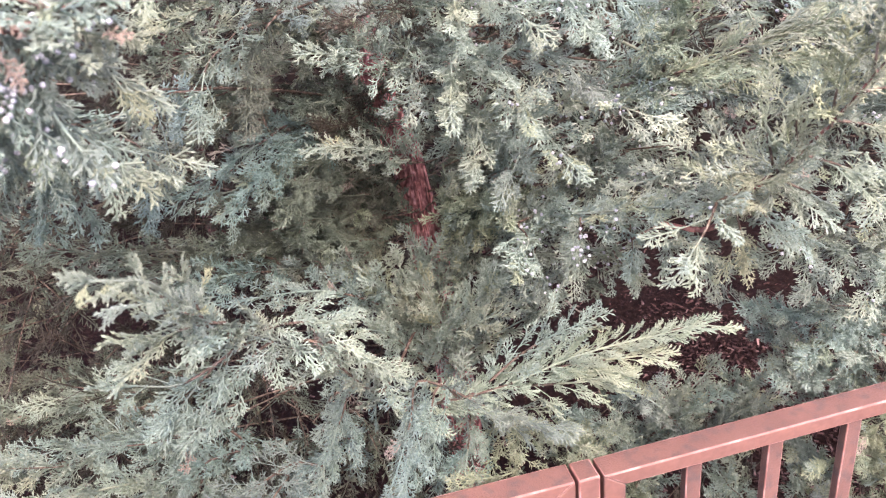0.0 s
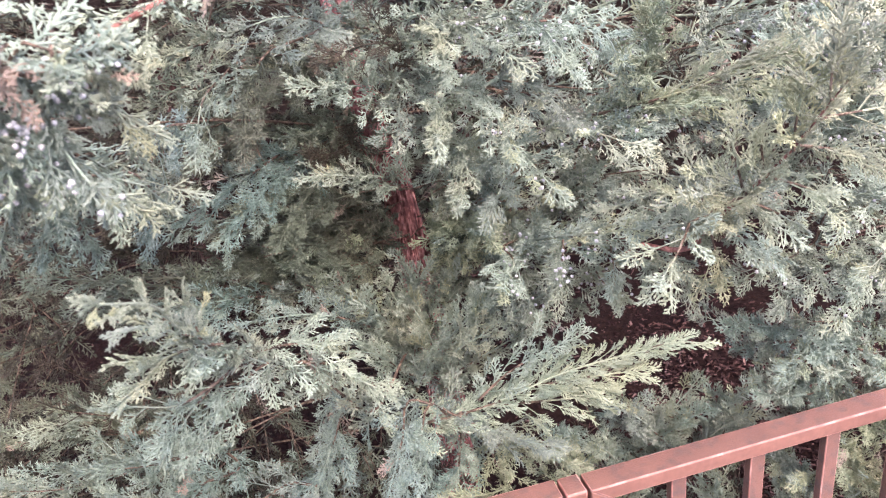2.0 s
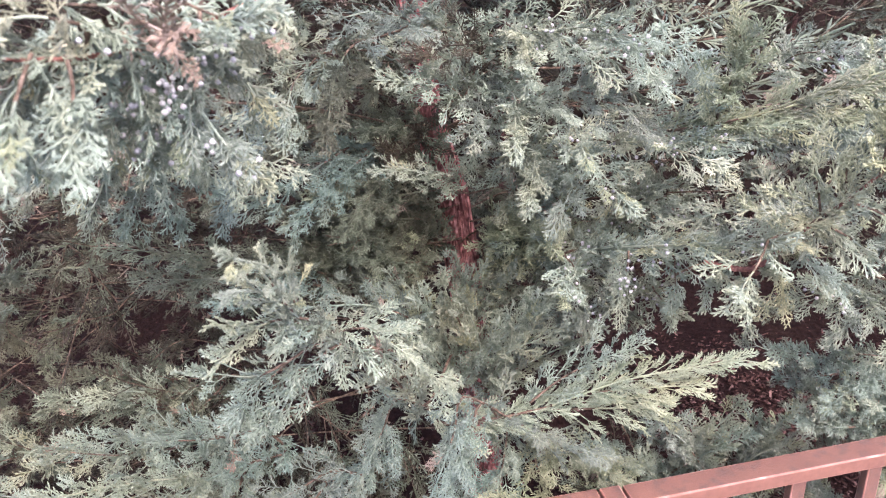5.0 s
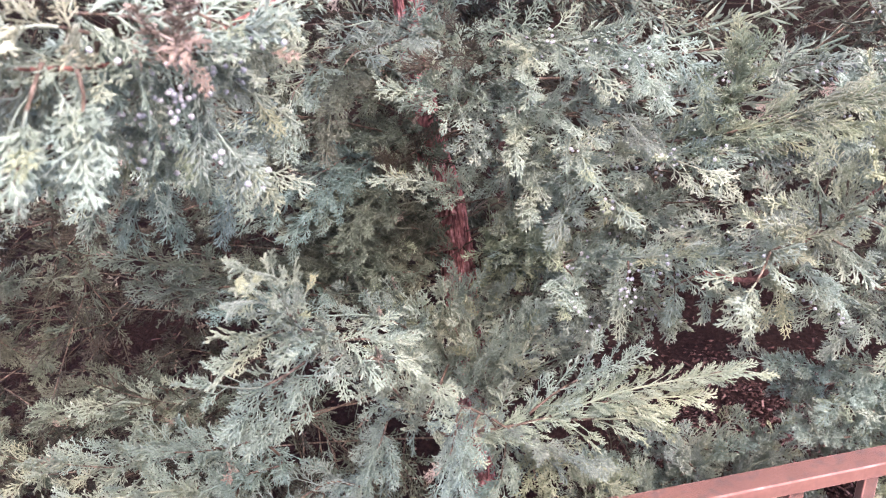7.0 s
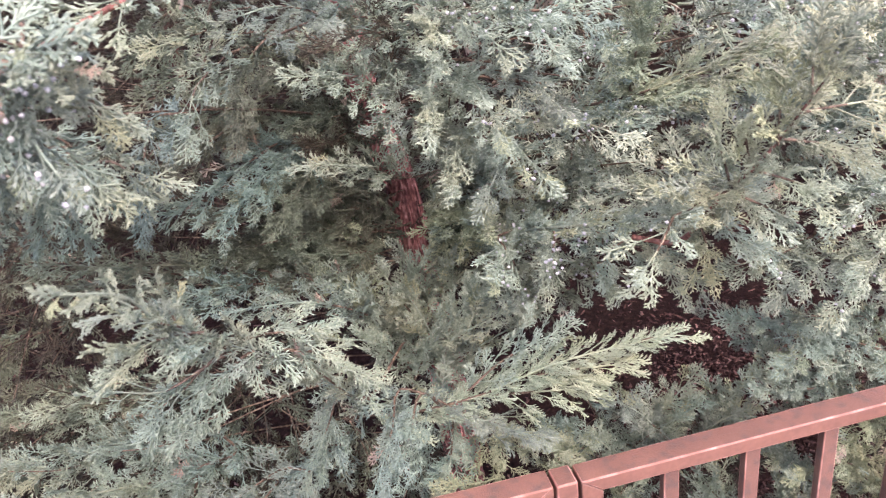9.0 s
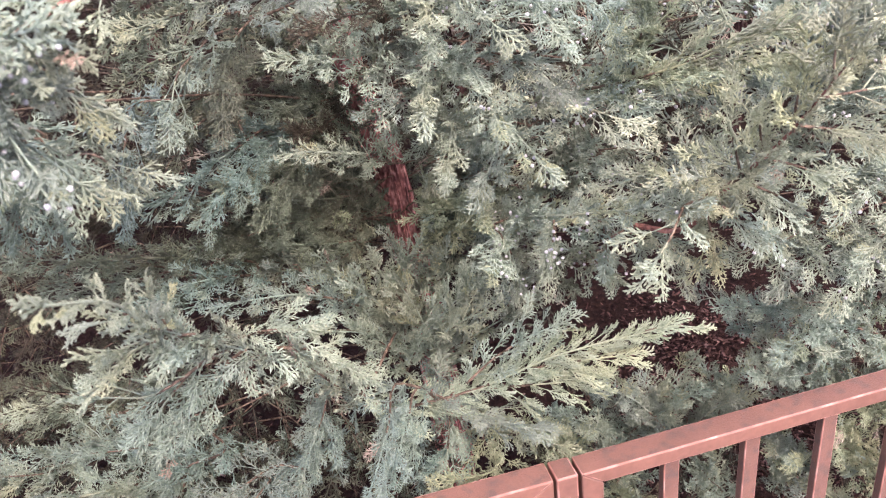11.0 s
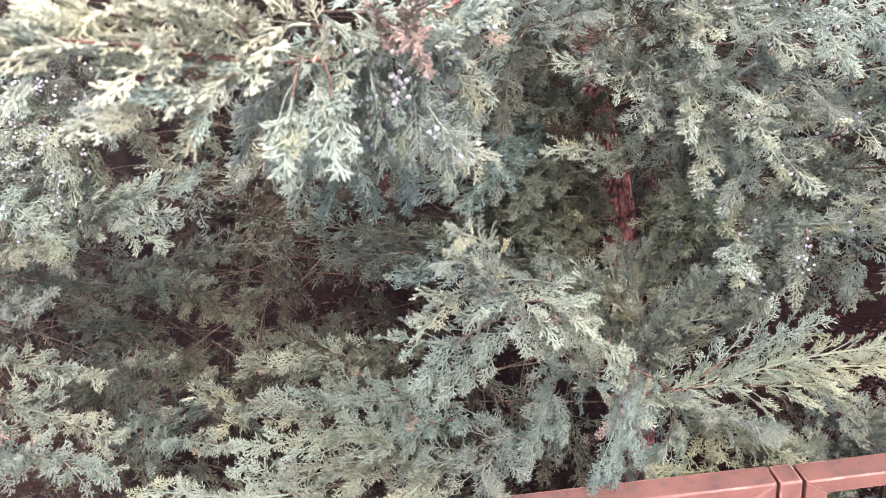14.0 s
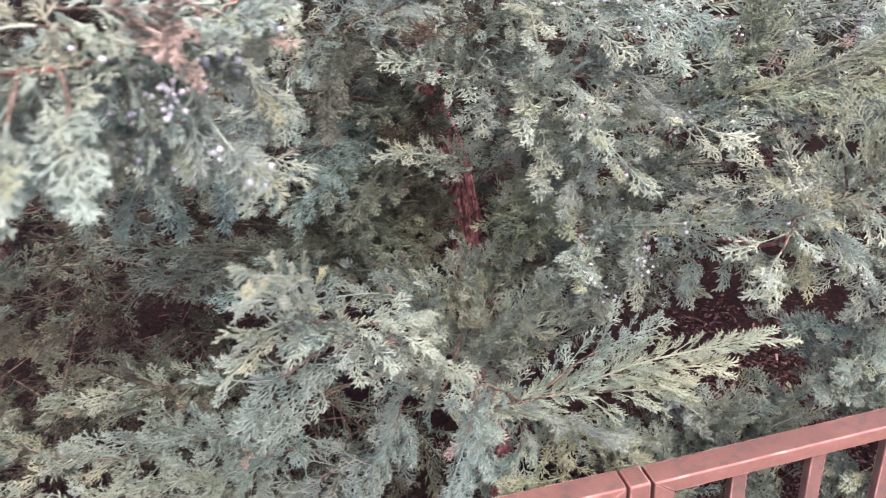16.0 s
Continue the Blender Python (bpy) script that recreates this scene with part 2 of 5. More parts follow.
def smooth_path(points, step):
    """A Catmull-Rom curve through the points, cut into equal steps."""
    p = np.asarray(points, float)
    p = np.vstack([2 * p[0] - p[1], p, 2 * p[-1] - p[-2]])
    out = []
    for i in range(1, len(p) - 2):
        t = np.linspace(0, 1, 16, endpoint=False)[:, None]
        a, b_, c_, d = p[i - 1], p[i], p[i + 1], p[i + 2]
        out.append(0.5 * (2 * b_ + (c_ - a) * t + (2 * a - 5 * b_ + 4 * c_ - d) * t ** 2 + (3 * b_ - a - 3 * c_ + d) * t ** 3))
    out = np.vstack(out + [p[-2][None]])
    gone = np.concatenate([[0], np.cumsum(np.linalg.norm(np.diff(out, axis=0), axis=1))])
    k = max(3, int(gone[-1] / step) + 1)
    s = np.linspace(0, gone[-1], k)
    return np.stack([np.interp(s, gone, out[:, j]) for j in range(3)], 1), gone[-1]


def tube(path, radii, sides=6, rough=0.0):
    """Vertices and triangles of a tapered tube with a closed tip."""
    path = np.asarray(path, float)
    k = len(path)
    tan = unit(np.gradient(path, axis=0))
    up = np.array([0.31, 0.17, 0.93])
    n1 = unit(np.cross(tan, up))
    n2 = np.cross(tan, n1)
    a = np.linspace(0, 2 * np.pi, sides, endpoint=False)
    ring = np.cos(a)[None, :, None] * n1[:, None] + np.sin(a)[None, :, None] * n2[:, None]
    r = np.asarray(radii)[:, None] * (1 + rough * rng.standard_normal((k, sides)))
    v = (path[:, None] + ring * r[..., None]).reshape(-1, 3)
    i, j = np.meshgrid(np.arange(k - 1), np.arange(sides), indexing="ij")
    q0, q1 = i * sides + j, i * sides + (j + 1) % sides
    t = np.concatenate([np.stack([q0, q1, q1 + sides], -1).reshape(-1, 3), np.stack([q0, q1 + sides, q0 + sides], -1).reshape(-1, 3)])
    v = np.vstack([v, path[-1] + tan[-1] * radii[-1]])
    e = (k - 1) * sides
    cap = np.stack([e + np.arange(sides), e + (np.arange(sides) + 1) % sides, np.full(sides, len(v) - 1)], 1)
    return v, np.vstack([t, cap])


# ---- foliage: one shoot is a spindle, a spray is a twig of shoots ----
def shoot(base, way, length, r, leaf):
    """One leafy shoot: a slim blunt prism, or a ridged scale-leaf tip that is widest past its middle."""
    way = unit(np.asarray(way, float))
    side = unit(np.cross(way, [0.1, 0.15, 0.98]))
    other = np.cross(side, way)
    base = np.asarray(base, float)
    if leaf:
        at = base + way * length * 0.62
        v = np.vstack([base, at + side * r * 0.8 - other * r * 0.5, at - side * r * 0.8 - other * r * 0.5, at + other * r * 0.9, base + way * length])
        return v, np.array([(0, 1, 3), (0, 3, 2), (1, 4, 3), (3, 4, 2)])
    a = np.array([0, 2.094, 4.189])
    ring = np.cos(a)[:, None] * side + np.sin(a)[:, None] * other
    v = np.vstack([base + ring * r, base + way * length + ring * r * 0.72])
    return v, np.array([(0, 1, 4), (0, 4, 3), (1, 2, 5), (1, 5, 4), (2, 0, 3), (2, 3, 5)])


def spray(seed, sides, subs, r, fan=(34, 52)):
    """A unit-long twig along x with side shoots in a loose plane, each with smaller ones."""
    g = random.Random(seed)
    vs, ts, n0 = [], [], 0
    bend_y, bend_z = g.uniform(-0.18, 0.18), g.uniform(-0.22, 0.12)

    def add(p, w, length, rad, tip=False):
        nonlocal n0
        v, t = shoot(p, w, length, rad, tip)
        vs.append(v)
        ts.append(t + n0)
        n0 += len(v)

    add((0, 0, 0), (1, 0, 0), 0.55, r)
    add((0.5, 0, 0), (1, 0.03, 0.02), 0.5, r)
    for i in range(sides):
        s = 0.06 + 0.86 * (i + g.uniform(-0.3, 0.3)) / sides
        sign = 1 if i % 2 else -1
        az = g.gauss(0, 0.45)
        ang = radians(g.uniform(*fan))
        w = np.array([math.cos(ang), sign * math.sin(ang) * math.cos(az), math.sin(ang) * math.sin(az)])
        ln = (0.46 - 0.30 * s) * g.uniform(0.7, 1.2)
        p = np.array([s, 0, 0])
        add(p, w, ln, r, subs == 1)
        for j in range(subs):
            q = p + w * ln * (0.28 + 0.6 * j / max(1, subs))
            flat_n = unit(np.array([g.gauss(0, 0.4), g.gauss(0, 0.4), 1.0]))
            perp = unit(np.cross(flat_n, w)) * (1 if j % 2 else -1)
            w2 = unit(w + 0.12 * np.array([1, 0, 0]) + perp * g.uniform(0.5, 0.85) * fan[1] / 52)
            add(q, w2, g.uniform(0.16, 0.26) * (1.15 - 0.5 * s), r * 1.1, True)
    v = np.vstack(vs)
    v[:, 1] += bend_y * v[:, 0] ** 2
    v[:, 2] += bend_z * v[:, 0] ** 2
    return v, np.vstack(ts)


FINE = [spray(100 + i, 9, 3, 0.028) for i in range(10)]
LITE = [spray(150 + i, 9, 3, 0.0230) for i in range(9)]
STUB = [spray(400 + i, 7, 2, 0.038, fan=(20, 36)) for i in range(6)]
SLIM = [spray(500 + i, 10, 3, 0.023, fan=(28, 42)) for i in range(6)]
BRUSH = [spray(550 + i, 12, 2, 0.021, fan=(20, 32)) for i in range(6)]
MID = [spray(200 + i, 8, 1, 0.025) for i in range(7)]
COARSE = [spray(300 + i, 9, 1, 0.018) for i in range(5)]

ico = bmesh.new()
bmesh.ops.create_icosphere(ico, subdivisions=1, radius=1.0)
ico.verts.index_update()
ICO_V = np.array([v.co[:] for v in ico.verts])
ICO_T = np.array([[v.index for v in f.verts] for f in ico.faces])
ico.free()
BERRY_MESH = tri_mesh("berry", ICO_V, ICO_T, [BERRY])


def place(templates, pos, way, size, mat):
    """All sprays of one branch as arrays: vertices, triangles, material of each triangle."""
    pos, way = np.asarray(pos), unit(np.asarray(way))
    up = unit(rng.standard_normal(pos.shape) * 0.35 + np.array([0, -0.5, 0.7]))
    y = unit(np.cross(up, way))
    z = np.cross(way, y)
    frames = np.stack([way, y, z], -1) * np.asarray(size)[:, None, None]
    which = rng.integers(0, len(templates), len(pos))
    vs, ts, ms, n0 = [], [], [], 0
    for k, (tv, tt) in enumerate(templates):
        sel = np.nonzero(which == k)[0]
        if not len(sel):
            continue
        v = np.einsum("nij,vj->nvi", frames[sel], tv) + pos[sel][:, None]
        vs.append(v.reshape(-1, 3))
        off = n0 + np.arange(len(sel)) * len(tv)
        ts.append((tt[None] + off[:, None, None]).reshape(-1, 3))
        ms.append(np.repeat(np.asarray(mat)[sel], len(tt)))
        n0 += len(sel) * len(tv)
    return np.vstack(vs), np.vstack(ts), np.concatenate(ms)


class Tree:
    def __init__(self, name, label, trunk_points, radius, top_radius, bark=BARK):
        self.root = tagged(new(name), label, "tree", "juniper hedge")
        self.trunk, self.length = smooth_path(trunk_points, 0.02)
        k = len(self.trunk)
        rad = np.linspace(radius, top_radius, k)
        v, t = tube(self.trunk, rad, 18, 0.09)
        vs, ts, n0 = [v], [t], len(v)
        # long peeling strips of bark
        tan = unit(np.gradient(self.trunk, axis=0))
        for _ in range(420 if bark is BARK and radius > 0.0455 else 40):
            i0 = rng.integers(0, max(1, k - 16))
            i1 = min(k - 1, i0 + rng.integers(3, 8))
            a = rng.uniform(0, 6.28)
            side = unit(np.cross(tan[i0], [0.3, 0.2, 0.9]))
            other = np.cross(tan[i0], side)
            out = math.cos(a) * side + math.sin(a) * other
            lift_ = np.linspace(0.98, rng.uniform(1.0, 1.22), i1 - i0)[:, None]
            strip = self.trunk[i0:i1] + out * rad[i0:i1, None] * lift_
            if len(strip) > 2:
                v, t = tube(strip, np.full(len(strip), rng.uniform(0.0008, 0.0024)), 4)
                vs.append(v)
                ts.append(t + n0)
                n0 += len(v)
        part("trunk", tri_mesh("trunk", np.vstack(vs), np.vstack(ts), [bark]), self.root, "reddish-brown trunk with shredding fibrous bark")
        self.knots = [self.trunk]

    def joint(self, p, reach):
        """Where a branch that begins at p leaves the wood that is already there."""
        pts = np.vstack(self.knots[1:]) if len(self.knots) > 1 else np.zeros((0, 3))
        if len(pts):
            d = np.linalg.norm(pts - p, axis=1)
            if d.min() < reach:
                return pts[d.argmin()]
        drop = 0.3 * np.linalg.norm(self.trunk[:, :2] - p[:2], axis=1).min()
        return self.trunk[np.abs(self.trunk[:, 2] - (p[2] - drop)).argmin()]


def grow(tree, points, width, kind, hang=0.0, lift=0.0, flat=0.7, berry=0, dead=0.008, thick=1.0, bare=0, templates=None, gap=0.0155, size=0.054, join=0.1, spread=0.6):
    if templates is None:
        templates = FINE if points[-1][1] < 0.80 else LITE
        width *= 1.0 if templates is FINE else 0.88
    if templates is FINE and points[-1][1] < 0.7:
        size = size * 0.9
    own, length = smooth_path(points, 0.01)
    start = tree.joint(own[0], join)
    lead = [start, own[0]] if np.linalg.norm(start - own[0]) > 0.02 else [own[0]]
    if len(lead) == 2 and np.linalg.norm(start - own[0]) > 0.15:
        lead.insert(1, (start + own[0]) / 2 + [0, 0, 0.02])
    wood, _ = smooth_path(lead + [own[i] for i in (len(own) // 3, 2 * len(own) // 3, -1)], 0.015)
    tree.knots.append(own[::3])
    r0 = (0.0017 + 0.003 * min(1.0, length)) * thick * (0.6 if templates is MID else 1.0)
    v, t = tube(wood, np.linspace(r0, 0.0009, len(wood)), 6, 0.08)
    reach = np.linalg.norm(start - own[0])
    hero = any(templates is k for k in (FINE, LITE, STUB, SLIM, BRUSH)) and not bare
    green = np.concatenate([np.repeat(np.arange(len(wood) - 1) > (0 if templates is STUB else max(0.45, 0.25 + reach / (reach + length))) * len(wood), 6)] * 2 + [np.ones(6, bool)]) * hero
    branch = part("branch", tri_mesh("branch", v, t, [RED_TWIG if bare else TWIG, LEAF[kind]], green), tree.root)

    if np.linalg.norm(start - own[0]) < 0.13 or any(templates is k for k in (MID, COARSE)):
        own, length = smooth_path(list(wood[::4]) + [wood[-1]], 0.01)
    tan = unit(np.gradient(own, axis=0))
    pos, way, sz, mat, sv, st, n0 = [], [], [], [], [], [], 0
    count = max(4, int(length / gap))
    turn = rng.uniform(0, 6.28)
    flat_axis = unit(np.cross(tan[len(tan) // 2], [0.0, -0.55, 0.85]))
    for i in range(count):
        s = (i + rng.uniform(0, 0.8)) / count
        at = own[min(len(own) - 1, int(s * len(own)))]
        T = tan[min(len(own) - 1, int(s * len(own)))]
        turn += 2.4 + rng.uniform(-0.4, 0.4)
        side = unit(np.cross(T, [0.2, 0.4, 0.9]))
        rad = math.cos(turn) * side + math.sin(turn) * np.cross(T, side)
        rad = unit(rad * flat + flat_axis * (1 - flat) * (1 if i % 2 else -1))
        ang = radians((50 - 24 * s) * (0.45 + 0.9 * spread) + rng.uniform(-9, 9))
        d = unit(T * math.cos(ang) + rad * math.sin(ang) + np.array([0, 0, lift - hang]) * rng.uniform(0.4, 1.0))
        profile = (0.55 + 0.45 * math.sin(min(1.0, s / 0.45) * 1.571)) * (1.0 - 0.62 * max(0.0, s - 0.35) / 0.65)
        ln = width * 1.05 * profile * rng.uniform(0.7, 1.25)
        steps = max(1, int(round(ln / (0.40 * size))))
        line = [at]
        w = d.copy()
        for k in range(steps):
            w = unit(w + 0.22 * T + np.array([0, 0, 0.25 * lift - 0.35 * hang]) * 0.5 + rng.standard_normal(3) * 0.12)
            line.append(line[-1] + w * ln / steps)
            for sg in ((1, -1) if k < steps - 1 else (0,)):
                if sg and rng.random() < 0.35:
                    continue
                turn2 = unit(np.cross(w, rng.standard_normal(3)))
                pos.append(line[-1] if not sg else line[-2] + (line[-1] - line[-2]) * rng.uniform(0.2, 0.9))
                way.append(w + sg * spread * turn2)
                sz.append(size * rng.uniform(0.65, 1.1) * (1.0 - 0.3 * s) * (0.85 if sg else 1.0))
                pale = 0.06 + 0.3 * (s > 0.8)
                u = rng.random()
                mat.append(3 if u < dead else (2 if u < dead + pale else 1))
        v, t = tube(np.array(line), np.linspace(0.0011, 0.0007, len(line)), 3)
        sv.append(v)
        st.append(t + n0)
        n0 += len(v)
        if hero and rng.random() < 0.7:
            pos.append(at)
            way.append(T + 0.7 * rad + [0, -0.3, 0.1])
            sz.append(size * rng.uniform(0.45, 0.75))
            mat.append(1)
    pos.append(own[-2])
    way.append(tan[-1])
    sz.append(size * 1.05)
    mat.append(1)
    fv, ft, fm = place(templates, pos, way, sz, mat)
    sv, st = np.vstack(sv), np.vstack(st)
    allv, allt = np.vstack([fv, sv]), np.vstack([ft, st + len(fv)])
    allm = np.concatenate([fm, np.ones(len(st), int)])
    alt = {"B": "G", "G": "P", "Y": "P", "P": "Y", "W": "P", "O": "M", "D": "O", "M": "G", "T": "Y", "V": "M"}[kind]
    part("foliage", tri_mesh("foliage", allv, allt, [TWIG, LEAF[kind], LEAF[alt], LEAF["D"]], allm), branch)
    if berry:
        berry = int(berry * 1.7)
        c = []
        while len(c) < berry:
            p0 = np.asarray(pos[rng.integers(0, len(pos))]) + rng.standard_normal(3) * 0.006
            for _ in range(rng.integers(1, 4)):
                c.append(p0 + rng.standard_normal(3) * 0.007 + [0, -0.014, -0.003])
        for p0 in c:
            ob = part("berry", BERRY_MESH, branch)
            ob.location = p0
            ob.scale = [rng.uniform(0.0021, 0.0030)] * 3
    return branch


# ---- ground ----
def ground_height(x, y):
    bank = 0.42 / (1 + math.exp(-max(-60.0, min(60.0, (y - 1.55) * 6.0))))
    near = math.exp(-((x * x + y * y) / 60.0))
    return bank + near * 0.05 * noise.noise(Vector((x * 1.3, y * 1.3, 0)))


xs = [-400, -120, -40, -15, -8] + [-5 + 0.2 * i for i in range(51)] + [8, 15, 40, 120, 400]
ys = [-400, -120, -40, -15, -6] + [-3 + 0.2 * i for i in range(51)] + [10, 15, 40, 120, 400]
gv = [(x, y, ground_height(x, y)) for y in ys for x in xs]
nx = len(xs)
gt = []
for j in range(len(ys) - 1):
    for i in range(nx - 1):
        q = j * nx + i
        gt += [(q, q + 1, q + nx + 1), (q, q + nx + 1, q + nx)]
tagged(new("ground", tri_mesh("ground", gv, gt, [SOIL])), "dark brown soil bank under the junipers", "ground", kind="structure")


def chip_litter():
    g = random.Random(5)
    vs, ts = [], []
    for k in range(7500):
        x, y = (g.gauss(0.72, 0.22), g.gauss(1.75, 0.22)) if k < 5000 else (g.uniform(-2.2, 1.8), g.uniform(0.9, 3.0))
        sx, sy, sz = g.choice((0.004, 0.006, 0.009, 0.014)) * g.uniform(0.6, 1.2), g.uniform(0.001, 0.004), g.uniform(0.0003, 0.001)
        m = pose(x, y, ground_height(x, y) + g.uniform(0.0, 0.012), g.gauss(0, 16), g.gauss(0, 16), g.uniform(0, 360))
        n0 = len(vs)
        for a in (-1, 1):
            for b_ in (-1, 1):
                for c_ in (-1, 1):
                    vs.append(tuple(m @ Vector((a * sx * g.uniform(0.7, 1.1), b_ * sy * g.uniform(0.2, 1.1), c_ * sz + sx * g.uniform(-0.15, 0.15)))))
        for q in ((0, 1, 3, 2), (4, 6, 7, 5), (0, 4, 5, 1), (2, 3, 7, 6), (0, 2, 6, 4), (1, 5, 7, 3)):
            ts += [(n0 + q[0], n0 + q[1], n0 + q[2]), (n0 + q[0], n0 + q[2], n0 + q[3])]
    tagged(new("bark_litter", tri_mesh("bark_litter", vs, ts, [CHIP], smooth=False)), "reddish-brown bark chips scattered on the soil", "litter", kind="stuff")


chip_litter()


# ---- unseen slab and wall behind the camera, added to bounce light ----
def slab(name, x0, x1, y0, y1, z0, z1, mat, label, category):
    bm = bmesh.new()
    bmesh.ops.create_cube(bm, size=1)
    bmesh.ops.transform(bm, matrix=Matrix.Translation(((x0 + x1) / 2, (y0 + y1) / 2, (z0 + z1) / 2)) @ Matrix.Diagonal((x1 - x0, y1 - y0, z1 - z0, 1)), verts=bm.verts)
    bmesh.ops.bevel(bm, geom=bm.edges[:], offset=0.01, segments=2, affect="EDGES")
    me = bpy.data.meshes.new(name)
    bm.to_mesh(me)
    bm.free()
    me.materials.append(mat)
    tagged(new(name, me), label, category, kind="structure")


slab("bounce_slab", -6, 6, -3.2, 0.86, -0.2, 0.03, CONCRETE, "unseen grey concrete slab added for bounce light", "patio")
slab("bounce_wall", -6, 6, -3.6, -3.2, -0.2, 3.2, STUCCO, "unseen cream stucco wall added for bounce light", "wall")


# ---- railing ----
RAIL = Matrix.Translation((0.1685, 0.904, 0)) @ Matrix.Rotation(radians(15.0), 4, "Z")
TOP = 0.9125
RAILING = tagged(new("railing"), "brown-red painted railing with worn edges and upright slats", "railing")
RAILING.matrix_world = RAIL


def bar(x0, x1, y0, y1, z0, z1, cut0=0.0, cut1=0.0, bevel=0.0025):
    """A rounded bar; cut0 and cut1 shift the lower ends in x, for mitred corners."""
    bm = bmesh.new()
    c = []
    for x, z in ((x0, z1), (x1, z1), (x1 + cut1, z0), (x0 + cut0, z0)):
        c.append((bm.verts.new((x, y0, z)), bm.verts.new((x, y1, z))))
    for i in range(4):
        a, b_ = c[i], c[(i + 1) % 4]
        bm.faces.new((a[0], a[1], b_[1], b_[0]))
    bm.faces.new([p[0] for p in c])
    bm.faces.new([p[1] for p in reversed(c)])
    bmesh.ops.recalc_face_normals(bm, faces=bm.faces)
    old = set(bm.faces)
    bmesh.ops.bevel(bm, geom=bm.edges[:], offset=bevel, segments=2, affect="EDGES", profile=0.5)
    for f_ in bm.faces:
        if f_.calc_area() < bevel * 0.9 * max(e.calc_length() for e in f_.edges):
            f_.material_index = 1
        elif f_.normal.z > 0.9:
            # upward faces get the paint that has shade in its colour
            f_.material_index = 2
    return bm


def panel(x0, x1, slats, m):
    """A welded frame of square tube with upright slats."""
    d, h, w = 0.043, 0.027, 0.036

    def add(name, bm):
        bmesh.ops.transform(bm, matrix=m, verts=bm.verts)
        # slats below the rail are coloured darker too, as shade
        bm_part(name, bm, [SHADED_GRIMY if name == "slat" else PAINT, WORN, SHADED_GRIMY], RAILING)

    add("top_rail", bar(x0, x1, 0, d, TOP - h, TOP, w, -w))
    add("bottom_rail", bar(x0 + w, x1 - w, 0, d, 0.10, 0.10 + h, -w, w))
    for s in (1, -1):
        bm = bmesh.new()
        ends = ((x0 + 0.0008, TOP - 0.0015), (x0 + w, TOP - h - 0.0010), (x0 + w, 0.10 + h), (x0 + 0.0008, 0.10))
        if s < 0:
            ends = tuple((x0 + x1 - e[0], e[1]) for e in ends)
        ring = [(bm.verts.new((x, 0.0004, z)), bm.verts.new((x, d, z))) for x, z in ends]
        for i in range(4):
            p, q = ring[i], ring[(i + 1) % 4]
            bm.faces.new((p[0], p[1], q[1], q[0]))
        bm.faces.new([p[0] for p in ring])
        bm.faces.new([p[1] for p in reversed(ring)])
        bmesh.ops.recalc_face_normals(bm, faces=bm.faces)
        bmesh.ops.bevel(bm, geom=bm.edges[:], offset=0.0016, segments=1, affect="EDGES")
        add("stile", bm)
    for x in slats:
        add("slat", bar(x - 0.0135, x + 0.0135, 0.010, 0.027, 0.10 + h - 0.002, TOP - h + 0.002, bevel=0.002))


def post(x, y):
    root = bm_part("post", bar(x - 0.0175, x + 0.0175, y, y + 0.043, -0.15, TOP + 0.001, bevel=0.003), [PAINT, WORN, SHADED_GRIMY], RAILING)
    for dx, dz in ((-0.002, -0.043), (0.004, -0.30)):
        for radius, depth, lift_ in ((0.0062, 0.0016, 0.0), (0.0036, 0.004, 0.0015)):
            bm = bmesh.new()
            bmesh.ops.create_cone(bm, cap_ends=True, segments=16, radius1=radius, radius2=radius * 0.85, depth=depth)
            bmesh.ops.transform(bm, matrix=pose(x + dx, y - lift_, TOP + dz, 90, 0, 0), verts=bm.verts)
            bm_part("washer" if lift_ == 0 else "bolt", bm, [PAINT], root, "", True)


TURNED = Matrix.Translation((-0.0435, 0.003, 0.001)) @ Matrix.Rotation(radians(-0.8), 4, "Z")
panel(0.0, 1.22, [0.157 + 0.1445 * i for i in range(8)], Matrix.Identity(4))
panel(-1.30, 0.0, [-0.036 - 0.060 - 0.015 - 0.1035 * i for i in range(11)], TURNED)
for px, py in ((-0.0218, 0.002), (1.2395, 0.002), (-1.364, 0.066)):
    post(px, py)


# ---- junipers ----
main = Tree("juniper_tree", "blue-green juniper with reddish trunk and drooping sprays", [(-0.06, 1.50, 0.15), (-0.075, 1.46, 0.7), (-0.094, 1.45, 0.967), (-0.105, 1.45, 1.091), (-0.119, 1.46, 1.23), (-0.156, 1.46, 1.371), (-0.178, 1.47, 1.53), (-0.185, 1.48, 1.652), (-0.19, 1.51, 2.0), (-0.18, 1.52, 2.5)], 0.047, 0.012)
west = Tree("juniper_tree", "grey-green juniper thick with pale berries", [(-2.4, 1.9, 0.2), (-2.37, 1.88, 1.2), (-2.39, 1.9, 2.0), (-2.38, 1.9, 2.6)], 0.045, 0.008)
east = Tree("juniper_tree", "grey-green juniper behind the railing", [(1.55, 1.95, 0.2), (1.5, 1.9, 1.2), (1.51, 1.93, 2.0), (1.5, 1.95, 2.6)], 0.045, 0.008)


def frond(points, width, kind, **how):
    x, y = points[0][0], points[0][1]
    tree = west if x < -0.85 and y > 0.6 else (east if x > 0.5 else main)
    grow(tree, points, width, kind, **how)


frond([(-0.153, 0.97, 1.052), (-0.21, 0.84, 1.215), (-0.25, 0.74, 1.311), (-0.257, 0.64, 1.398)], 0.05, 'G', flat=0.4)
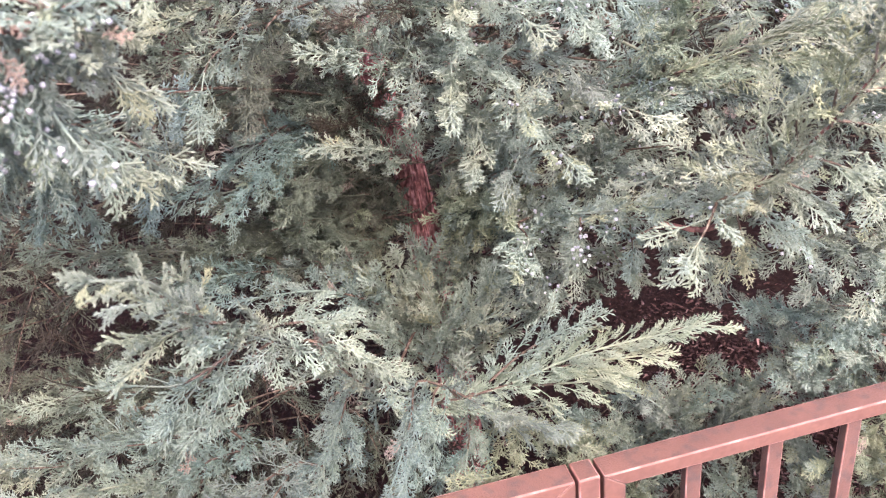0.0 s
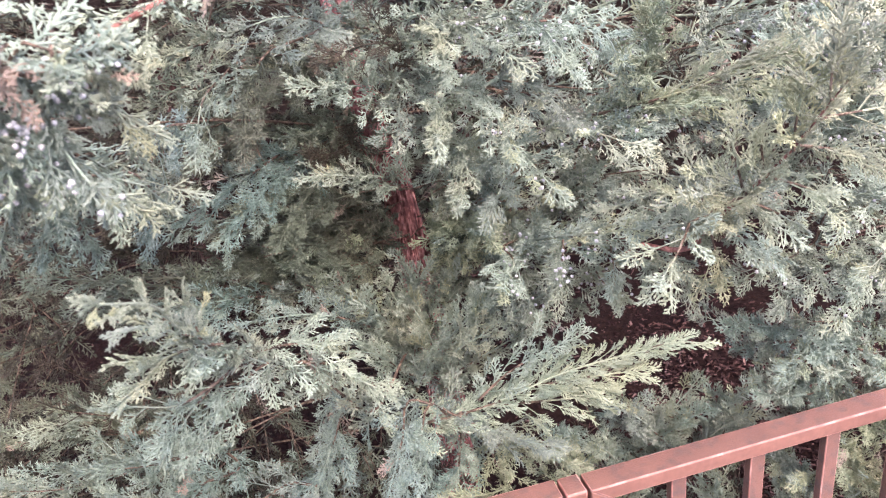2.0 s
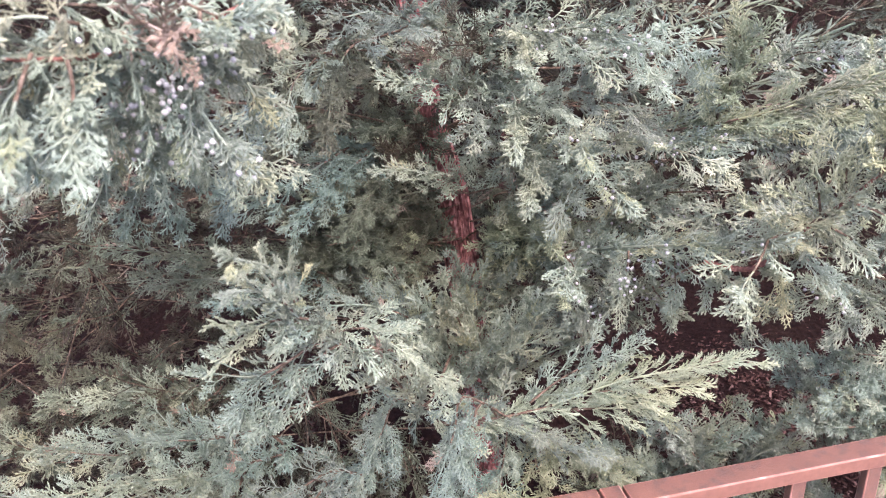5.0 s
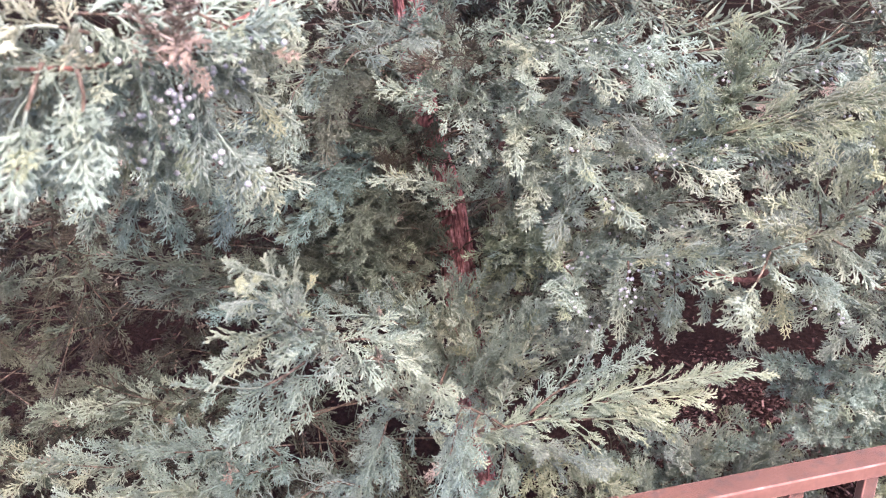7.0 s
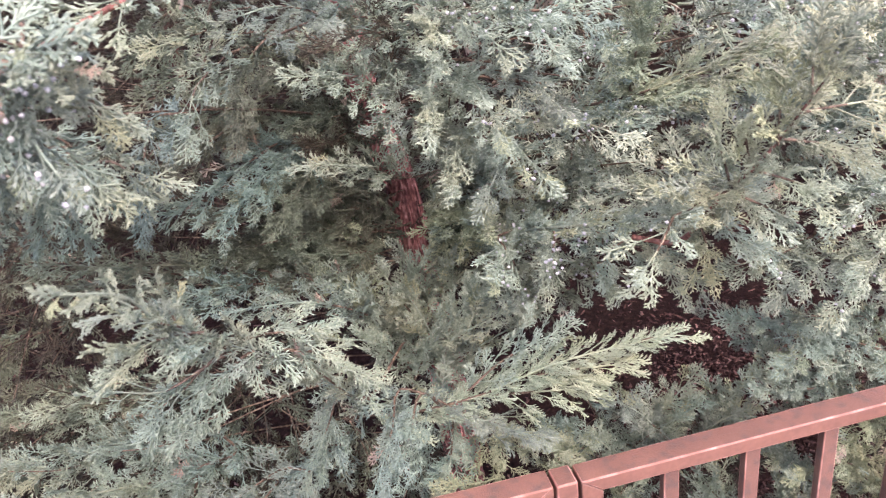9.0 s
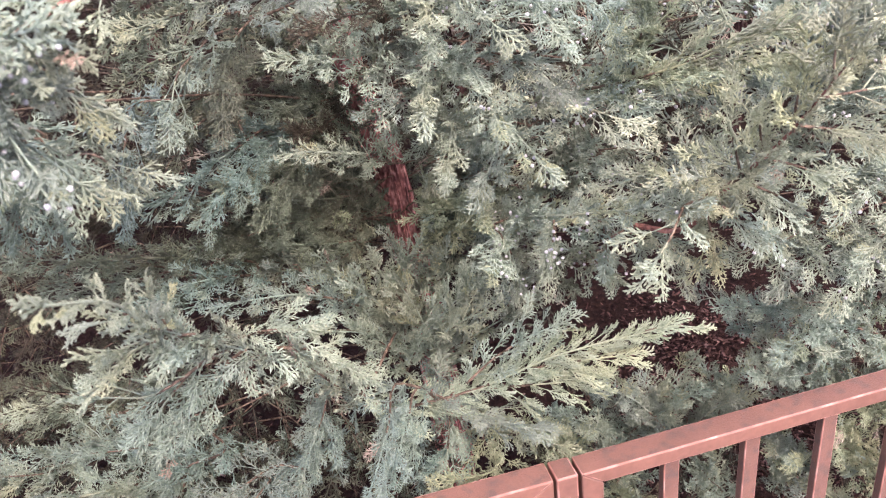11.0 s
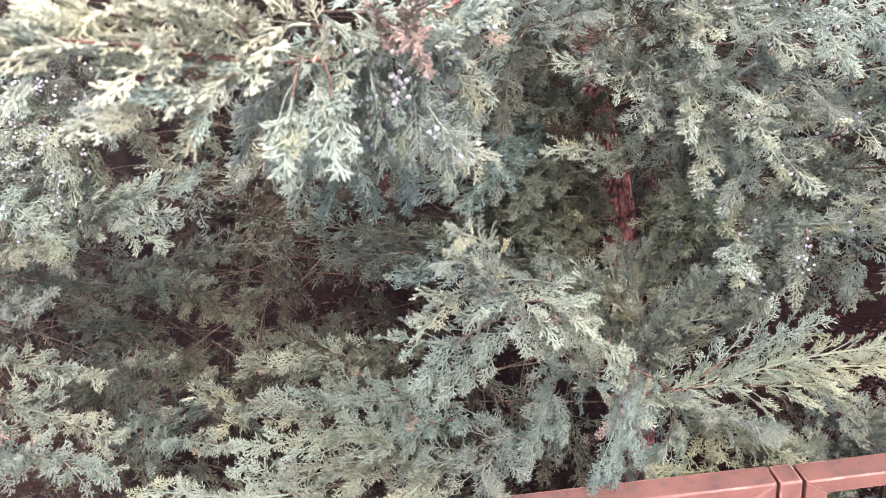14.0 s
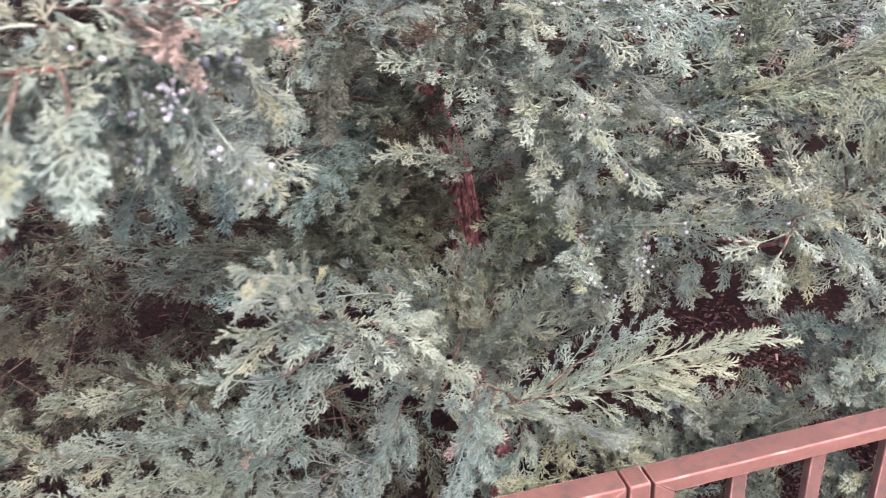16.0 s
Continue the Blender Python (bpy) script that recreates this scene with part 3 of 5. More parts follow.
frond([(-0.256, 0.66, 1.384), (-0.245, 0.58, 1.449), (-0.232, 0.53, 1.495), (-0.231, 0.5, 1.521), (-0.236, 0.48, 1.532), (-0.239, 0.47, 1.528)], 0.014, 'P', size=0.03, templates=STUB, thick=0.6)
frond([(-0.245, 0.58, 1.449), (-0.246, 0.53, 1.495), (-0.25, 0.51, 1.5)], 0.012, 'P', size=0.028, templates=STUB, thick=0.6)
frond([(-0.246, 0.62, 1.411), (-0.266, 0.57, 1.454), (-0.273, 0.56, 1.456)], 0.014, 'P', size=0.03, templates=STUB, thick=0.6)
frond([(-0.244, 0.63, 1.408), (-0.242, 0.62, 1.433), (-0.24, 0.61, 1.457)], 0.016, 'P', size=0.03, templates=STUB, thick=0.6)
frond([(-0.248, 0.69, 1.358), (-0.275, 0.64, 1.385), (-0.309, 0.62, 1.364)], 0.026, 'G')
frond([(-0.214, 0.82, 1.247), (-0.177, 0.84, 1.226), (-0.128, 0.86, 1.168)], 0.045, 'G')
frond([(-0.245, 0.78, 1.292), (-0.223, 0.8, 1.286), (-0.177, 0.86, 1.244)], 0.045, 'G')
frond([(-0.252, 0.74, 1.303), (-0.312, 0.7, 1.281), (-0.356, 0.68, 1.296)], 0.026, 'G')
frond([(-0.255, 0.77, 1.267), (-0.288, 0.74, 1.241), (-0.33, 0.73, 1.192)], 0.033, 'G', hang=0.4)
frond([(-0.247, 0.76, 1.289), (-0.293, 0.74, 1.275), (-0.347, 0.73, 1.22)], 0.029, 'G', hang=0.2)
frond([(-0.254, 0.72, 1.324), (-0.264, 0.66, 1.378), (-0.291, 0.62, 1.392)], 0.026, 'G')
frond([(-0.124, 0.98, 1.008), (0.026, 0.95, 1.056), (0.145, 0.92, 1.126), (0.215, 0.91, 1.154), (0.276, 0.905, 1.164)], 0.036, 'T', gap=0.012, flat=0.2, spread=0.18, size=0.050, templates=BRUSH)
frond([(0.035, 0.95, 1.056), (0.105, 0.93, 1.070), (0.178, 0.91, 1.086)], 0.042, 'T', gap=0.012, flat=0.2, spread=0.16, size=0.054, templates=BRUSH)
frond([(0.10, 0.935, 1.095), (0.165, 0.92, 1.112), (0.222, 0.91, 1.122)], 0.032, 'T', gap=0.012, flat=0.2, spread=0.16, size=0.05, templates=BRUSH)
frond([(0.01, 0.95, 1.068), (0.075, 0.95, 1.124), (0.146, 0.93, 1.17)], 0.05, 'P')
frond([(-0.053, 0.96, 1.056), (0.014, 0.94, 1.022), (0.098, 0.92, 0.998)], 0.05, 'G')
frond([(-0.094, 0.93, 1.092), (-0.112, 0.89, 1.031), (-0.146, 0.86, 0.954)], 0.055, 'B', hang=0.5)
frond([(-0.069, 0.95, 1.065), (-0.094, 0.92, 0.993), (-0.127, 0.9, 0.935)], 0.05, 'B', hang=0.5)
frond([(-0.205, 1.0, 1.04), (-0.23, 0.96, 0.994), (-0.256, 0.93, 0.947)], 0.06, 'B', hang=0.4)
frond([(-0.025, 0.98, 0.994), (-0.032, 0.97, 0.934), (-0.048, 0.95, 0.869)], 0.055, 'G', hang=0.5)
frond([(0.019, 1.0, 0.974), (0.089, 0.99, 0.941), (0.137, 0.97, 0.919)], 0.05, 'Y', hang=0.3)
frond([(0.022, 1.0, 0.915), (0.056, 0.98, 0.869), (-0.028, 0.95, 0.88)], 0.045, 'Y')
frond([(-0.437, 1.02, 0.975), (-0.48, 0.93, 1.018), (-0.548, 0.88, 1.055)], 0.055, 'B')
frond([(-0.39, 0.98, 0.956), (-0.472, 0.9, 0.975), (-0.542, 0.86, 0.961)], 0.055, 'B')
frond([(-0.309, 0.95, 0.939), (-0.383, 0.92, 0.913), (-0.458, 0.88, 0.898)], 0.05, 'G')
frond([(-0.582, 1.0, 0.967), (-0.596, 0.86, 1.044), (-0.64, 0.8, 1.096)], 0.07, 'G')
frond([(-0.623, 1.18, 0.97), (-0.702, 1.15, 0.999), (-0.755, 1.1, 1.027)], 0.045, 'M')
frond([(-0.593, 1.1, 0.962), (-0.667, 1.05, 0.995), (-0.755, 1.0, 1.048)], 0.05, 'V')
# pale kind makes these fronds below the trunk lighter in place of light
frond([(-0.116, 1.25, 0.901), (-0.16, 1.16, 1.03), (-0.223, 1.1, 1.086)], 0.06, 'P', lift=0.3)
frond([(-0.112, 1.28, 0.907), (-0.138, 1.2, 1.063), (-0.167, 1.13, 1.153)], 0.06, 'P', lift=0.3)
frond([(-0.113, 1.3, 0.948), (-0.055, 1.25, 1.075), (-0.012, 1.2, 1.162)], 0.06, 'P', lift=0.3)
frond([(-0.078, 1.2, 0.958), (0.028, 1.16, 1.06), (0.14, 1.12, 1.15)], 0.065, 'P', lift=0.3)
frond([(-0.07, 1.2, 0.932), (0.045, 1.16, 1.023), (0.117, 1.12, 1.087)], 0.06, 'P', lift=0.3)
frond([(-0.117, 1.2, 0.91), (-0.055, 1.15, 1.038), (0.035, 1.12, 1.139)], 0.06, 'P', lift=0.3)
frond([(-0.169, 1.2, 1.066), (-0.233, 1.08, 1.171), (-0.325, 1.0, 1.213)], 0.05, 'B')
frond([(-0.242, 1.35, 1.153), (-0.322, 1.25, 1.208), (-0.357, 1.15, 1.216)], 0.06, 'M')
frond([(-0.313, 1.25, 1.148), (-0.441, 1.1, 1.25), (-0.518, 1.0, 1.306)], 0.045, 'M')
frond([(-0.342, 1.2, 1.154), (-0.404, 1.1, 1.203), (-0.448, 1.02, 1.221)], 0.055, 'B')
frond([(-0.233, 1.3, 1.388), (-0.28, 1.15, 1.383), (-0.346, 1.08, 1.335)], 0.07, 'B', hang=0.3, flat=0.9)
frond([(-0.281, 1.25, 1.399), (-0.328, 1.13, 1.395), (-0.405, 1.06, 1.364)], 0.07, 'B', hang=0.3, flat=0.9)
frond([(-0.207, 1.25, 1.371), (-0.229, 1.15, 1.358), (-0.264, 1.1, 1.318)], 0.06, 'M', hang=0.3, flat=0.9)
frond([(-0.326, 1.2, 1.449), (-0.38, 1.1, 1.439), (-0.434, 1.02, 1.393)], 0.06, 'M', hang=0.3, flat=0.9)
frond([(-0.291, 1.15, 1.575), (-0.314, 1.02, 1.557), (-0.317, 0.95, 1.511)], 0.05, 'G', hang=0.3, flat=0.9)
frond([(-0.248, 1.2, 1.586), (-0.265, 1.08, 1.562), (-0.274, 1.02, 1.489)], 0.05, 'M', hang=0.3, flat=0.9)
frond([(-0.096, 1.25, 1.317), (-0.128, 1.12, 1.383), (-0.187, 1.08, 1.408)], 0.04, 'P')
frond([(-0.077, 1.2, 1.478), (-0.106, 1.08, 1.532), (-0.167, 1.03, 1.55)], 0.05, 'G')
frond([(-0.162, 1.15, 1.61), (-0.191, 1.08, 1.64), (-0.238, 1.02, 1.639)], 0.055, 'G', hang=0.4)
frond([(-0.055, 1.2, 1.565), (-0.091, 1.1, 1.587), (-0.132, 1.05, 1.585)], 0.05, 'O')
frond([(-0.074, 1.3, 1.502), (-0.059, 1.15, 1.507), (-0.067, 1.08, 1.466)], 0.055, 'G', hang=0.18, flat=1.0)
frond([(-0.036, 1.3, 1.488), (-0.004, 1.1, 1.504), (-0.009, 1.03, 1.466)], 0.055, 'G', hang=0.18, flat=1.0)
frond([(0.023, 1.25, 1.483), (0.069, 1.08, 1.493), (0.088, 1.03, 1.447)], 0.06, 'P', hang=0.18, flat=1.0, berry=3)
frond([(0.002, 1.25, 1.389), (0.027, 1.1, 1.415), (0.016, 1.06, 1.376)], 0.055, 'G', hang=0.18, flat=1.0)
frond([(0.07, 1.2, 1.499), (0.141, 1.06, 1.506), (0.175, 1.02, 1.473)], 0.055, 'P', hang=0.18, flat=1.0)
frond([(0.028, 1.3, 1.361), (0.119, 1.08, 1.403), (0.149, 1.02, 1.369)], 0.065, 'P', hang=0.18, flat=1.0, berry=4)
frond([(0.077, 1.2, 1.377), (0.083, 1.1, 1.364), (0.062, 1.07, 1.331)], 0.05, 'P', hang=0.18, flat=1.0)
frond([(0.109, 1.25, 1.398), (0.212, 1.02, 1.449), (0.249, 0.97, 1.441)], 0.06, 'W', berry=10)
frond([(0.177, 1.15, 1.437), (0.24, 1.0, 1.464), (0.293, 0.97, 1.47)], 0.05, 'P', berry=14)
frond([(0.001, 1.2, 1.593), (0.056, 1.05, 1.602), (0.098, 1.0, 1.569)], 0.06, 'G', hang=0.18, flat=1.0, berry=6)
frond([(0.088, 1.15, 1.598), (0.145, 1.02, 1.596), (0.168, 0.98, 1.558)], 0.06, 'G', hang=0.18, flat=1.0, berry=8)
frond([(-0.031, 1.2, 1.613), (0.008, 1.08, 1.595), (0.013, 1.04, 1.556)], 0.055, 'G', hang=0.18, flat=1.0)
frond([(0.181, 1.1, 1.588), (0.224, 1.02, 1.58), (0.242, 1.0, 1.539)], 0.05, 'P', hang=0.3)
frond([(0.206, 1.1, 1.448), (0.285, 1.0, 1.486), (0.346, 0.96, 1.515), (0.411, 0.94, 1.541)], 0.055, 'Y', flat=0.3, spread=0.28, size=0.058, templates=SLIM)
frond([(0.292, 1.0, 1.489), (0.35, 0.97, 1.497), (0.399, 0.95, 1.501)], 0.05, 'Y', spread=0.28, size=0.058, templates=SLIM)
frond([(0.264, 1.05, 1.471), (0.274, 0.98, 1.539), (0.265, 0.95, 1.597)], 0.045, 'Y')
frond([(0.304, 1.1, 1.429), (0.364, 1.02, 1.453), (0.414, 0.99, 1.463)], 0.05, 'P', berry=8)
frond([(-0.047, 1.42, 1.113), (0.118, 1.08, 1.269), (0.196, 0.93, 1.332), (0.248, 0.85, 1.368), (0.277, 0.8, 1.394)], 0.045, 'P', berry=10)
frond([(0.277, 0.8, 1.394), (0.26, 0.775, 1.376), (0.243, 0.76, 1.36)], 0.028, 'G')
frond([(-0.042, 1.3, 1.203), (0.009, 1.2, 1.263), (0.047, 1.12, 1.263)], 0.06, 'Y')
frond([(0.073, 1.1, 1.25), (0.088, 1.05, 1.243), (0.07, 1.02, 1.24)], 0.05, 'P', berry=10, hang=0.4)
frond([(0.156, 1.0, 1.297), (0.153, 0.98, 1.28), (0.145, 0.98, 1.258)], 0.05, 'G', berry=14, hang=0.6)
frond([(0.22, 1.0, 1.291), (0.227, 1.0, 1.258), (0.229, 1.0, 1.235)], 0.045, 'P', berry=4, hang=0.6)
frond([(0.268, 1.0, 1.277), (0.284, 1.0, 1.257), (0.277, 1.0, 1.239)], 0.04, 'G', hang=0.6)
frond([(0.35, 0.82, 1.417), (0.31, 0.81, 1.404), (0.276, 0.8, 1.422)], 0.045, 'Y')
frond([(0.37, 0.9, 1.368), (0.299, 0.9, 1.399), (0.23, 0.95, 1.363)], 0.05, 'P')
frond([(0.366, 1.15, 1.335), (0.405, 1.02, 1.359), (0.354, 1.0, 1.347)], 0.06, 'P')
frond([(0.565, 1.1, 1.201), (0.484, 1.02, 1.218), (0.413, 1.0, 1.217)], 0.06, 'G', hang=0.3, berry=3)
frond([(0.618, 1.1, 1.185), (0.535, 1.02, 1.195), (0.489, 1.0, 1.162)], 0.065, 'G', hang=0.3)
frond([(0.686, 1.1, 1.189), (0.608, 1.02, 1.187), (0.572, 1.0, 1.145)], 0.065, 'P', hang=0.3, berry=3)
frond([(0.708, 1.05, 1.21), (0.633, 1.0, 1.231), (0.588, 0.98, 1.21)], 0.065, 'P', hang=0.3)
frond([(0.664, 1.05, 1.295), (0.593, 1.0, 1.305), (0.544, 0.97, 1.289)], 0.065, 'P', berry=4)
frond([(0.648, 1.2, 1.462), (0.529, 1.08, 1.522), (0.467, 1.02, 1.56)], 0.07, 'P', berry=14)
frond([(0.668, 1.1, 1.439), (0.583, 1.0, 1.509), (0.519, 0.96, 1.557)], 0.07, 'P', berry=6)
frond([(0.409, 1.2, 1.514), (0.397, 1.1, 1.556), (0.434, 1.05, 1.567)], 0.06, 'P', berry=6)
frond([(0.741, 1.2, 0.98), (0.642, 1.12, 1.037), (0.551, 1.08, 1.07)], 0.065, 'B')
frond([(0.712, 1.25, 0.903), (0.553, 1.15, 1.016), (0.45, 1.1, 1.062)], 0.035, 'B')
frond([(0.75, 1.2, 0.907), (0.619, 1.12, 0.994), (0.54, 1.08, 0.983)], 0.06, 'P')
frond([(0.556, 1.28, 0.677), (0.476, 1.2, 0.81), (0.436, 1.16, 0.876)], 0.055, 'P', lift=0.4)
frond([(0.476, 1.28, 0.669), (0.381, 1.18, 0.814), (0.31, 1.14, 0.87)], 0.055, 'P', lift=0.4)
frond([(0.407, 1.28, 0.645), (0.311, 1.2, 0.777), (0.251, 1.16, 0.847)], 0.055, 'B', lift=0.4)
frond([(0.342, 1.25, 0.661), (0.263, 1.18, 0.756), (0.184, 1.13, 0.831)], 0.05, 'P', lift=0.3)
frond([(0.657, 1.28, 0.697), (0.585, 1.2, 0.826), (0.521, 1.16, 0.899)], 0.055, 'P', lift=0.4)
frond([(0.749, 1.25, 0.754), (0.62, 1.15, 0.904), (0.54, 1.1, 0.958)], 0.055, 'P', lift=0.3)
frond([(0.83, 1.25, 0.788), (0.706, 1.15, 0.92), (0.624, 1.1, 0.95)], 0.055, 'P', lift=0.3)
frond([(0.276, 1.2, 0.666), (0.205, 1.15, 0.745), (0.131, 1.1, 0.86)], 0.05, 'B', lift=0.3)
frond([(0.16, 1.15, 0.72), (0.119, 1.1, 0.822), (0.059, 1.06, 0.874)], 0.045, 'Y', lift=0.3)
frond([(0.282, 1.25, 0.51), (0.293, 1.17, 0.633), (0.32, 1.14, 0.702)], 0.06, 'B')
frond([(0.475, 1.25, 0.462), (0.458, 1.17, 0.634), (0.467, 1.14, 0.745)], 0.06, 'P', lift=0.3)
frond([(0.64, 1.25, 0.481), (0.587, 1.17, 0.652), (0.548, 1.14, 0.765)], 0.06, 'P', lift=0.3)
frond([(0.794, 1.2, 0.548), (0.666, 1.1, 0.736), (0.57, 1.06, 0.754)], 0.06, 'Y')
frond([(0.815, 1.2, 0.719), (0.716, 1.12, 0.805), (0.65, 1.08, 0.806)], 0.055, 'Y')
frond([(0.089, 1.15, 1.204), (0.099, 1.08, 1.197), (0.104, 1.04, 1.167)], 0.05, 'G', hang=0.5, berry=6)
frond([(0.145, 1.15, 1.188), (0.163, 1.1, 1.17), (0.172, 1.06, 1.164)], 0.045, 'M', hang=0.5)
frond([(0.216, 1.12, 1.185), (0.226, 1.06, 1.185), (0.234, 1.03, 1.185)], 0.04, 'G', hang=0.5)
frond([(0.339, 1.1, 1.203), (0.342, 1.04, 1.203), (0.345, 1.0, 1.214)], 0.04, 'G', hang=0.5)
frond([(0.262, 0.906, 1.163), (0.295, 0.902, 1.170), (0.325, 0.90, 1.166)], 0.008, 'T', size=0.03, templates=STUB, thick=0.5)
frond([(0.677, 1.2, 0.838), (0.581, 1.12, 0.892), (0.507, 1.08, 0.928)], 0.05, 'B', lift=0.3)
frond([(0.299, 1.2, 0.722), (0.351, 1.14, 0.821), (0.39, 1.1, 0.887)], 0.05, 'B', lift=0.3)
frond([(-1.063, 1.0, 1.596), (-0.931, 0.92, 1.587), (-0.875, 0.9, 1.537)], 0.055, 'M', hang=0.5, berry=30)
frond([(-1.067, 0.95, 1.533), (-0.951, 0.88, 1.529), (-0.92, 0.86, 1.463)], 0.05, 'G', hang=0.5, berry=30)
frond([(-0.17, 0.95, 1.75), (-0.252, 0.66, 1.694), (-0.321, 0.54, 1.671), (-0.372, 0.44, 1.684), (-0.418, 0.38, 1.697), (-0.458, 0.32, 1.728)], 0.036, 'G', flat=0.2, thick=1.7, bare=1)
# W kind: bright light on the near cluster, done in leaf colour
frond([(-0.401, 0.41, 1.693), (-0.416, 0.385, 1.684), (-0.459, 0.37, 1.672)], 0.032, 'W')
frond([(-0.408, 0.4, 1.697), (-0.421, 0.36, 1.716), (-0.473, 0.33, 1.72)], 0.032, 'W')
frond([(-0.376, 0.44, 1.688), (-0.381, 0.41, 1.681), (-0.395, 0.39, 1.674)], 0.035, 'W')
frond([(-0.349, 0.46, 1.682), (-0.344, 0.43, 1.667), (-0.344, 0.41, 1.648)], 0.032, 'P', hang=0.6)
frond([(-0.343, 0.49, 1.676), (-0.326, 0.46, 1.657), (-0.332, 0.45, 1.631)], 0.032, 'P', hang=0.6)
frond([(-0.383, 0.5, 1.668), (-0.406, 0.5, 1.646), (-0.423, 0.5, 1.614)], 0.03, 'P', hang=0.6, dead=0.1)
frond([(-0.321, 0.54, 1.671), (-0.331, 0.56, 1.648), (-0.352, 0.58, 1.606)], 0.038, 'P', hang=0.6, berry=12)
frond([(-0.301, 0.58, 1.678), (-0.299, 0.59, 1.63), (-0.282, 0.57, 1.615), (-0.259, 0.55, 1.591)], 0.034, 'P', hang=0.4, berry=8)
frond([(-0.317, 0.56, 1.672), (-0.302, 0.57, 1.65), (-0.313, 0.57, 1.625)], 0.042, 'P', hang=0.5, berry=16)
frond([(-0.283, 0.6, 1.688), (-0.271, 0.58, 1.666), (-0.234, 0.56, 1.681)], 0.038, 'P', dead=0.08, berry=6)
frond([(-0.311, 0.55, 1.688), (-0.301, 0.52, 1.696), (-0.273, 0.5, 1.688)], 0.022, 'D')
frond([(-0.286, 0.62, 1.706), (-0.301, 0.62, 1.672), (-0.265, 0.64, 1.628)], 0.06, 'P', berry=8)
frond([(-0.332, 0.52, 1.689), (-0.343, 0.48, 1.704), (-0.359, 0.45, 1.705)], 0.038, 'W')
frond([(-0.375, 0.44, 1.692), (-0.37, 0.42, 1.714), (-0.378, 0.4, 1.729)], 0.038, 'W')
frond([(-0.461, 0.8, 1.58), (-0.518, 0.84, 1.521), (-0.558, 0.86, 1.443)], 0.055, 'B', hang=0.5)
frond([(-0.422, 0.85, 1.544), (-0.466, 0.86, 1.489), (-0.518, 0.88, 1.417)], 0.055, 'B', hang=0.5)
frond([(-0.382, 1.0, 1.522), (-0.401, 0.98, 1.468), (-0.426, 0.97, 1.391)], 0.06, 'B', hang=0.5)
frond([(-0.676, 0.9, 1.585), (-0.688, 0.9, 1.537), (-0.737, 0.9, 1.488)], 0.06, 'M', hang=0.5)
frond([(-1.16, 1.0, 1.573), (-0.995, 0.95, 1.557), (-0.932, 0.93, 1.459)], 0.06, 'M', hang=0.5, berry=36)
frond([(-1.201, 1.0, 1.476), (-1.009, 0.92, 1.483), (-0.964, 0.9, 1.394)], 0.06, 'M', hang=0.5, berry=36)
frond([(-1.235, 1.0, 1.393), (-0.975, 0.93, 1.392), (-0.777, 0.91, 1.432)], 0.06, 'G', berry=4)
frond([(-1.095, 1.0, 1.389), (-0.921, 0.92, 1.375), (-0.846, 0.9, 1.342)], 0.045, 'G', hang=0.3)
frond([(-1.292, 1.0, 1.317), (-1.107, 0.92, 1.369), (-1.041, 0.9, 1.325)], 0.07, 'G', hang=0.4, berry=12)
frond([(-0.969, 1.1, 1.569), (-0.914, 1.05, 1.499), (-0.868, 1.02, 1.447)], 0.055, 'M', hang=0.5)
frond([(-1.219, 1.1, 1.644), (-1.008, 1.0, 1.628), (-0.9, 0.98, 1.599)], 0.06, 'M', hang=0.3, berry=4)
frond([(-1.508, 1.2, 1.125), (-1.251, 1.1, 1.174), (-1.136, 1.05, 1.136)], 0.055, 'M', hang=0.4)
frond([(-1.224, 1.25, 1.169), (-1.081, 1.2, 1.124), (-0.945, 1.15, 1.135)], 0.05, 'V', hang=0.4)
frond([(-0.913, 1.3, 1.088), (-0.982, 1.2, 1.097), (-0.875, 1.15, 1.058)], 0.06, 'M', hang=0.5)
frond([(-0.445, 1.2, 1.171), (-0.509, 1.07, 1.264), (-0.589, 1.0, 1.316)], 0.055, 'V')
frond([(-0.452, 1.15, 1.205), (-0.489, 1.06, 1.236), (-0.556, 1.02, 1.255)], 0.05, 'V')
frond([(-1.38, 1.0, 1.045), (-1.168, 0.94, 1.063), (-1.037, 0.9, 1.08)], 0.065, 'G', hang=0.3)
frond([(-1.361, 0.95, 0.984), (-1.155, 0.88, 1.003), (-1.001, 0.84, 0.991)], 0.07, 'G')
frond([(-1.364, 0.9, 0.87), (-1.094, 0.8, 0.968), (-0.962, 0.77, 0.965)], 0.07, 'B')
frond([(-1.302, 1.15, 0.982), (-1.109, 1.05, 0.979), (-0.989, 0.98, 0.938)], 0.055, 'M', hang=0.4)
frond([(-1.193, 1.2, 0.983), (-1.01, 1.14, 0.966), (-0.954, 1.1, 0.895)], 0.055, 'M', hang=0.5)
frond([(-1.033, 1.2, 0.898), (-0.955, 1.14, 0.867), (-0.879, 1.1, 0.826)], 0.055, 'M', hang=0.4)
frond([(-1.06, 1.0, 0.864), (-0.934, 0.95, 0.896), (-0.832, 0.92, 0.912)], 0.05, 'B')
frond([(-1.082, 1.0, 0.791), (-1.016, 0.95, 0.78), (-1.085, 0.92, 0.743)], 0.055, 'M')
frond([(-0.671, 1.2, 0.908), (-0.714, 1.15, 0.993), (-0.798, 1.1, 1.022)], 0.05, 'M')
frond([(-0.585, 1.1, 0.949), (-0.651, 1.05, 1.005), (-0.762, 1.0, 1.035)], 0.055, 'V')
frond([(-0.494, 1.02, 0.955), (-0.579, 0.92, 1.034), (-0.653, 0.88, 1.048)], 0.06, 'G')
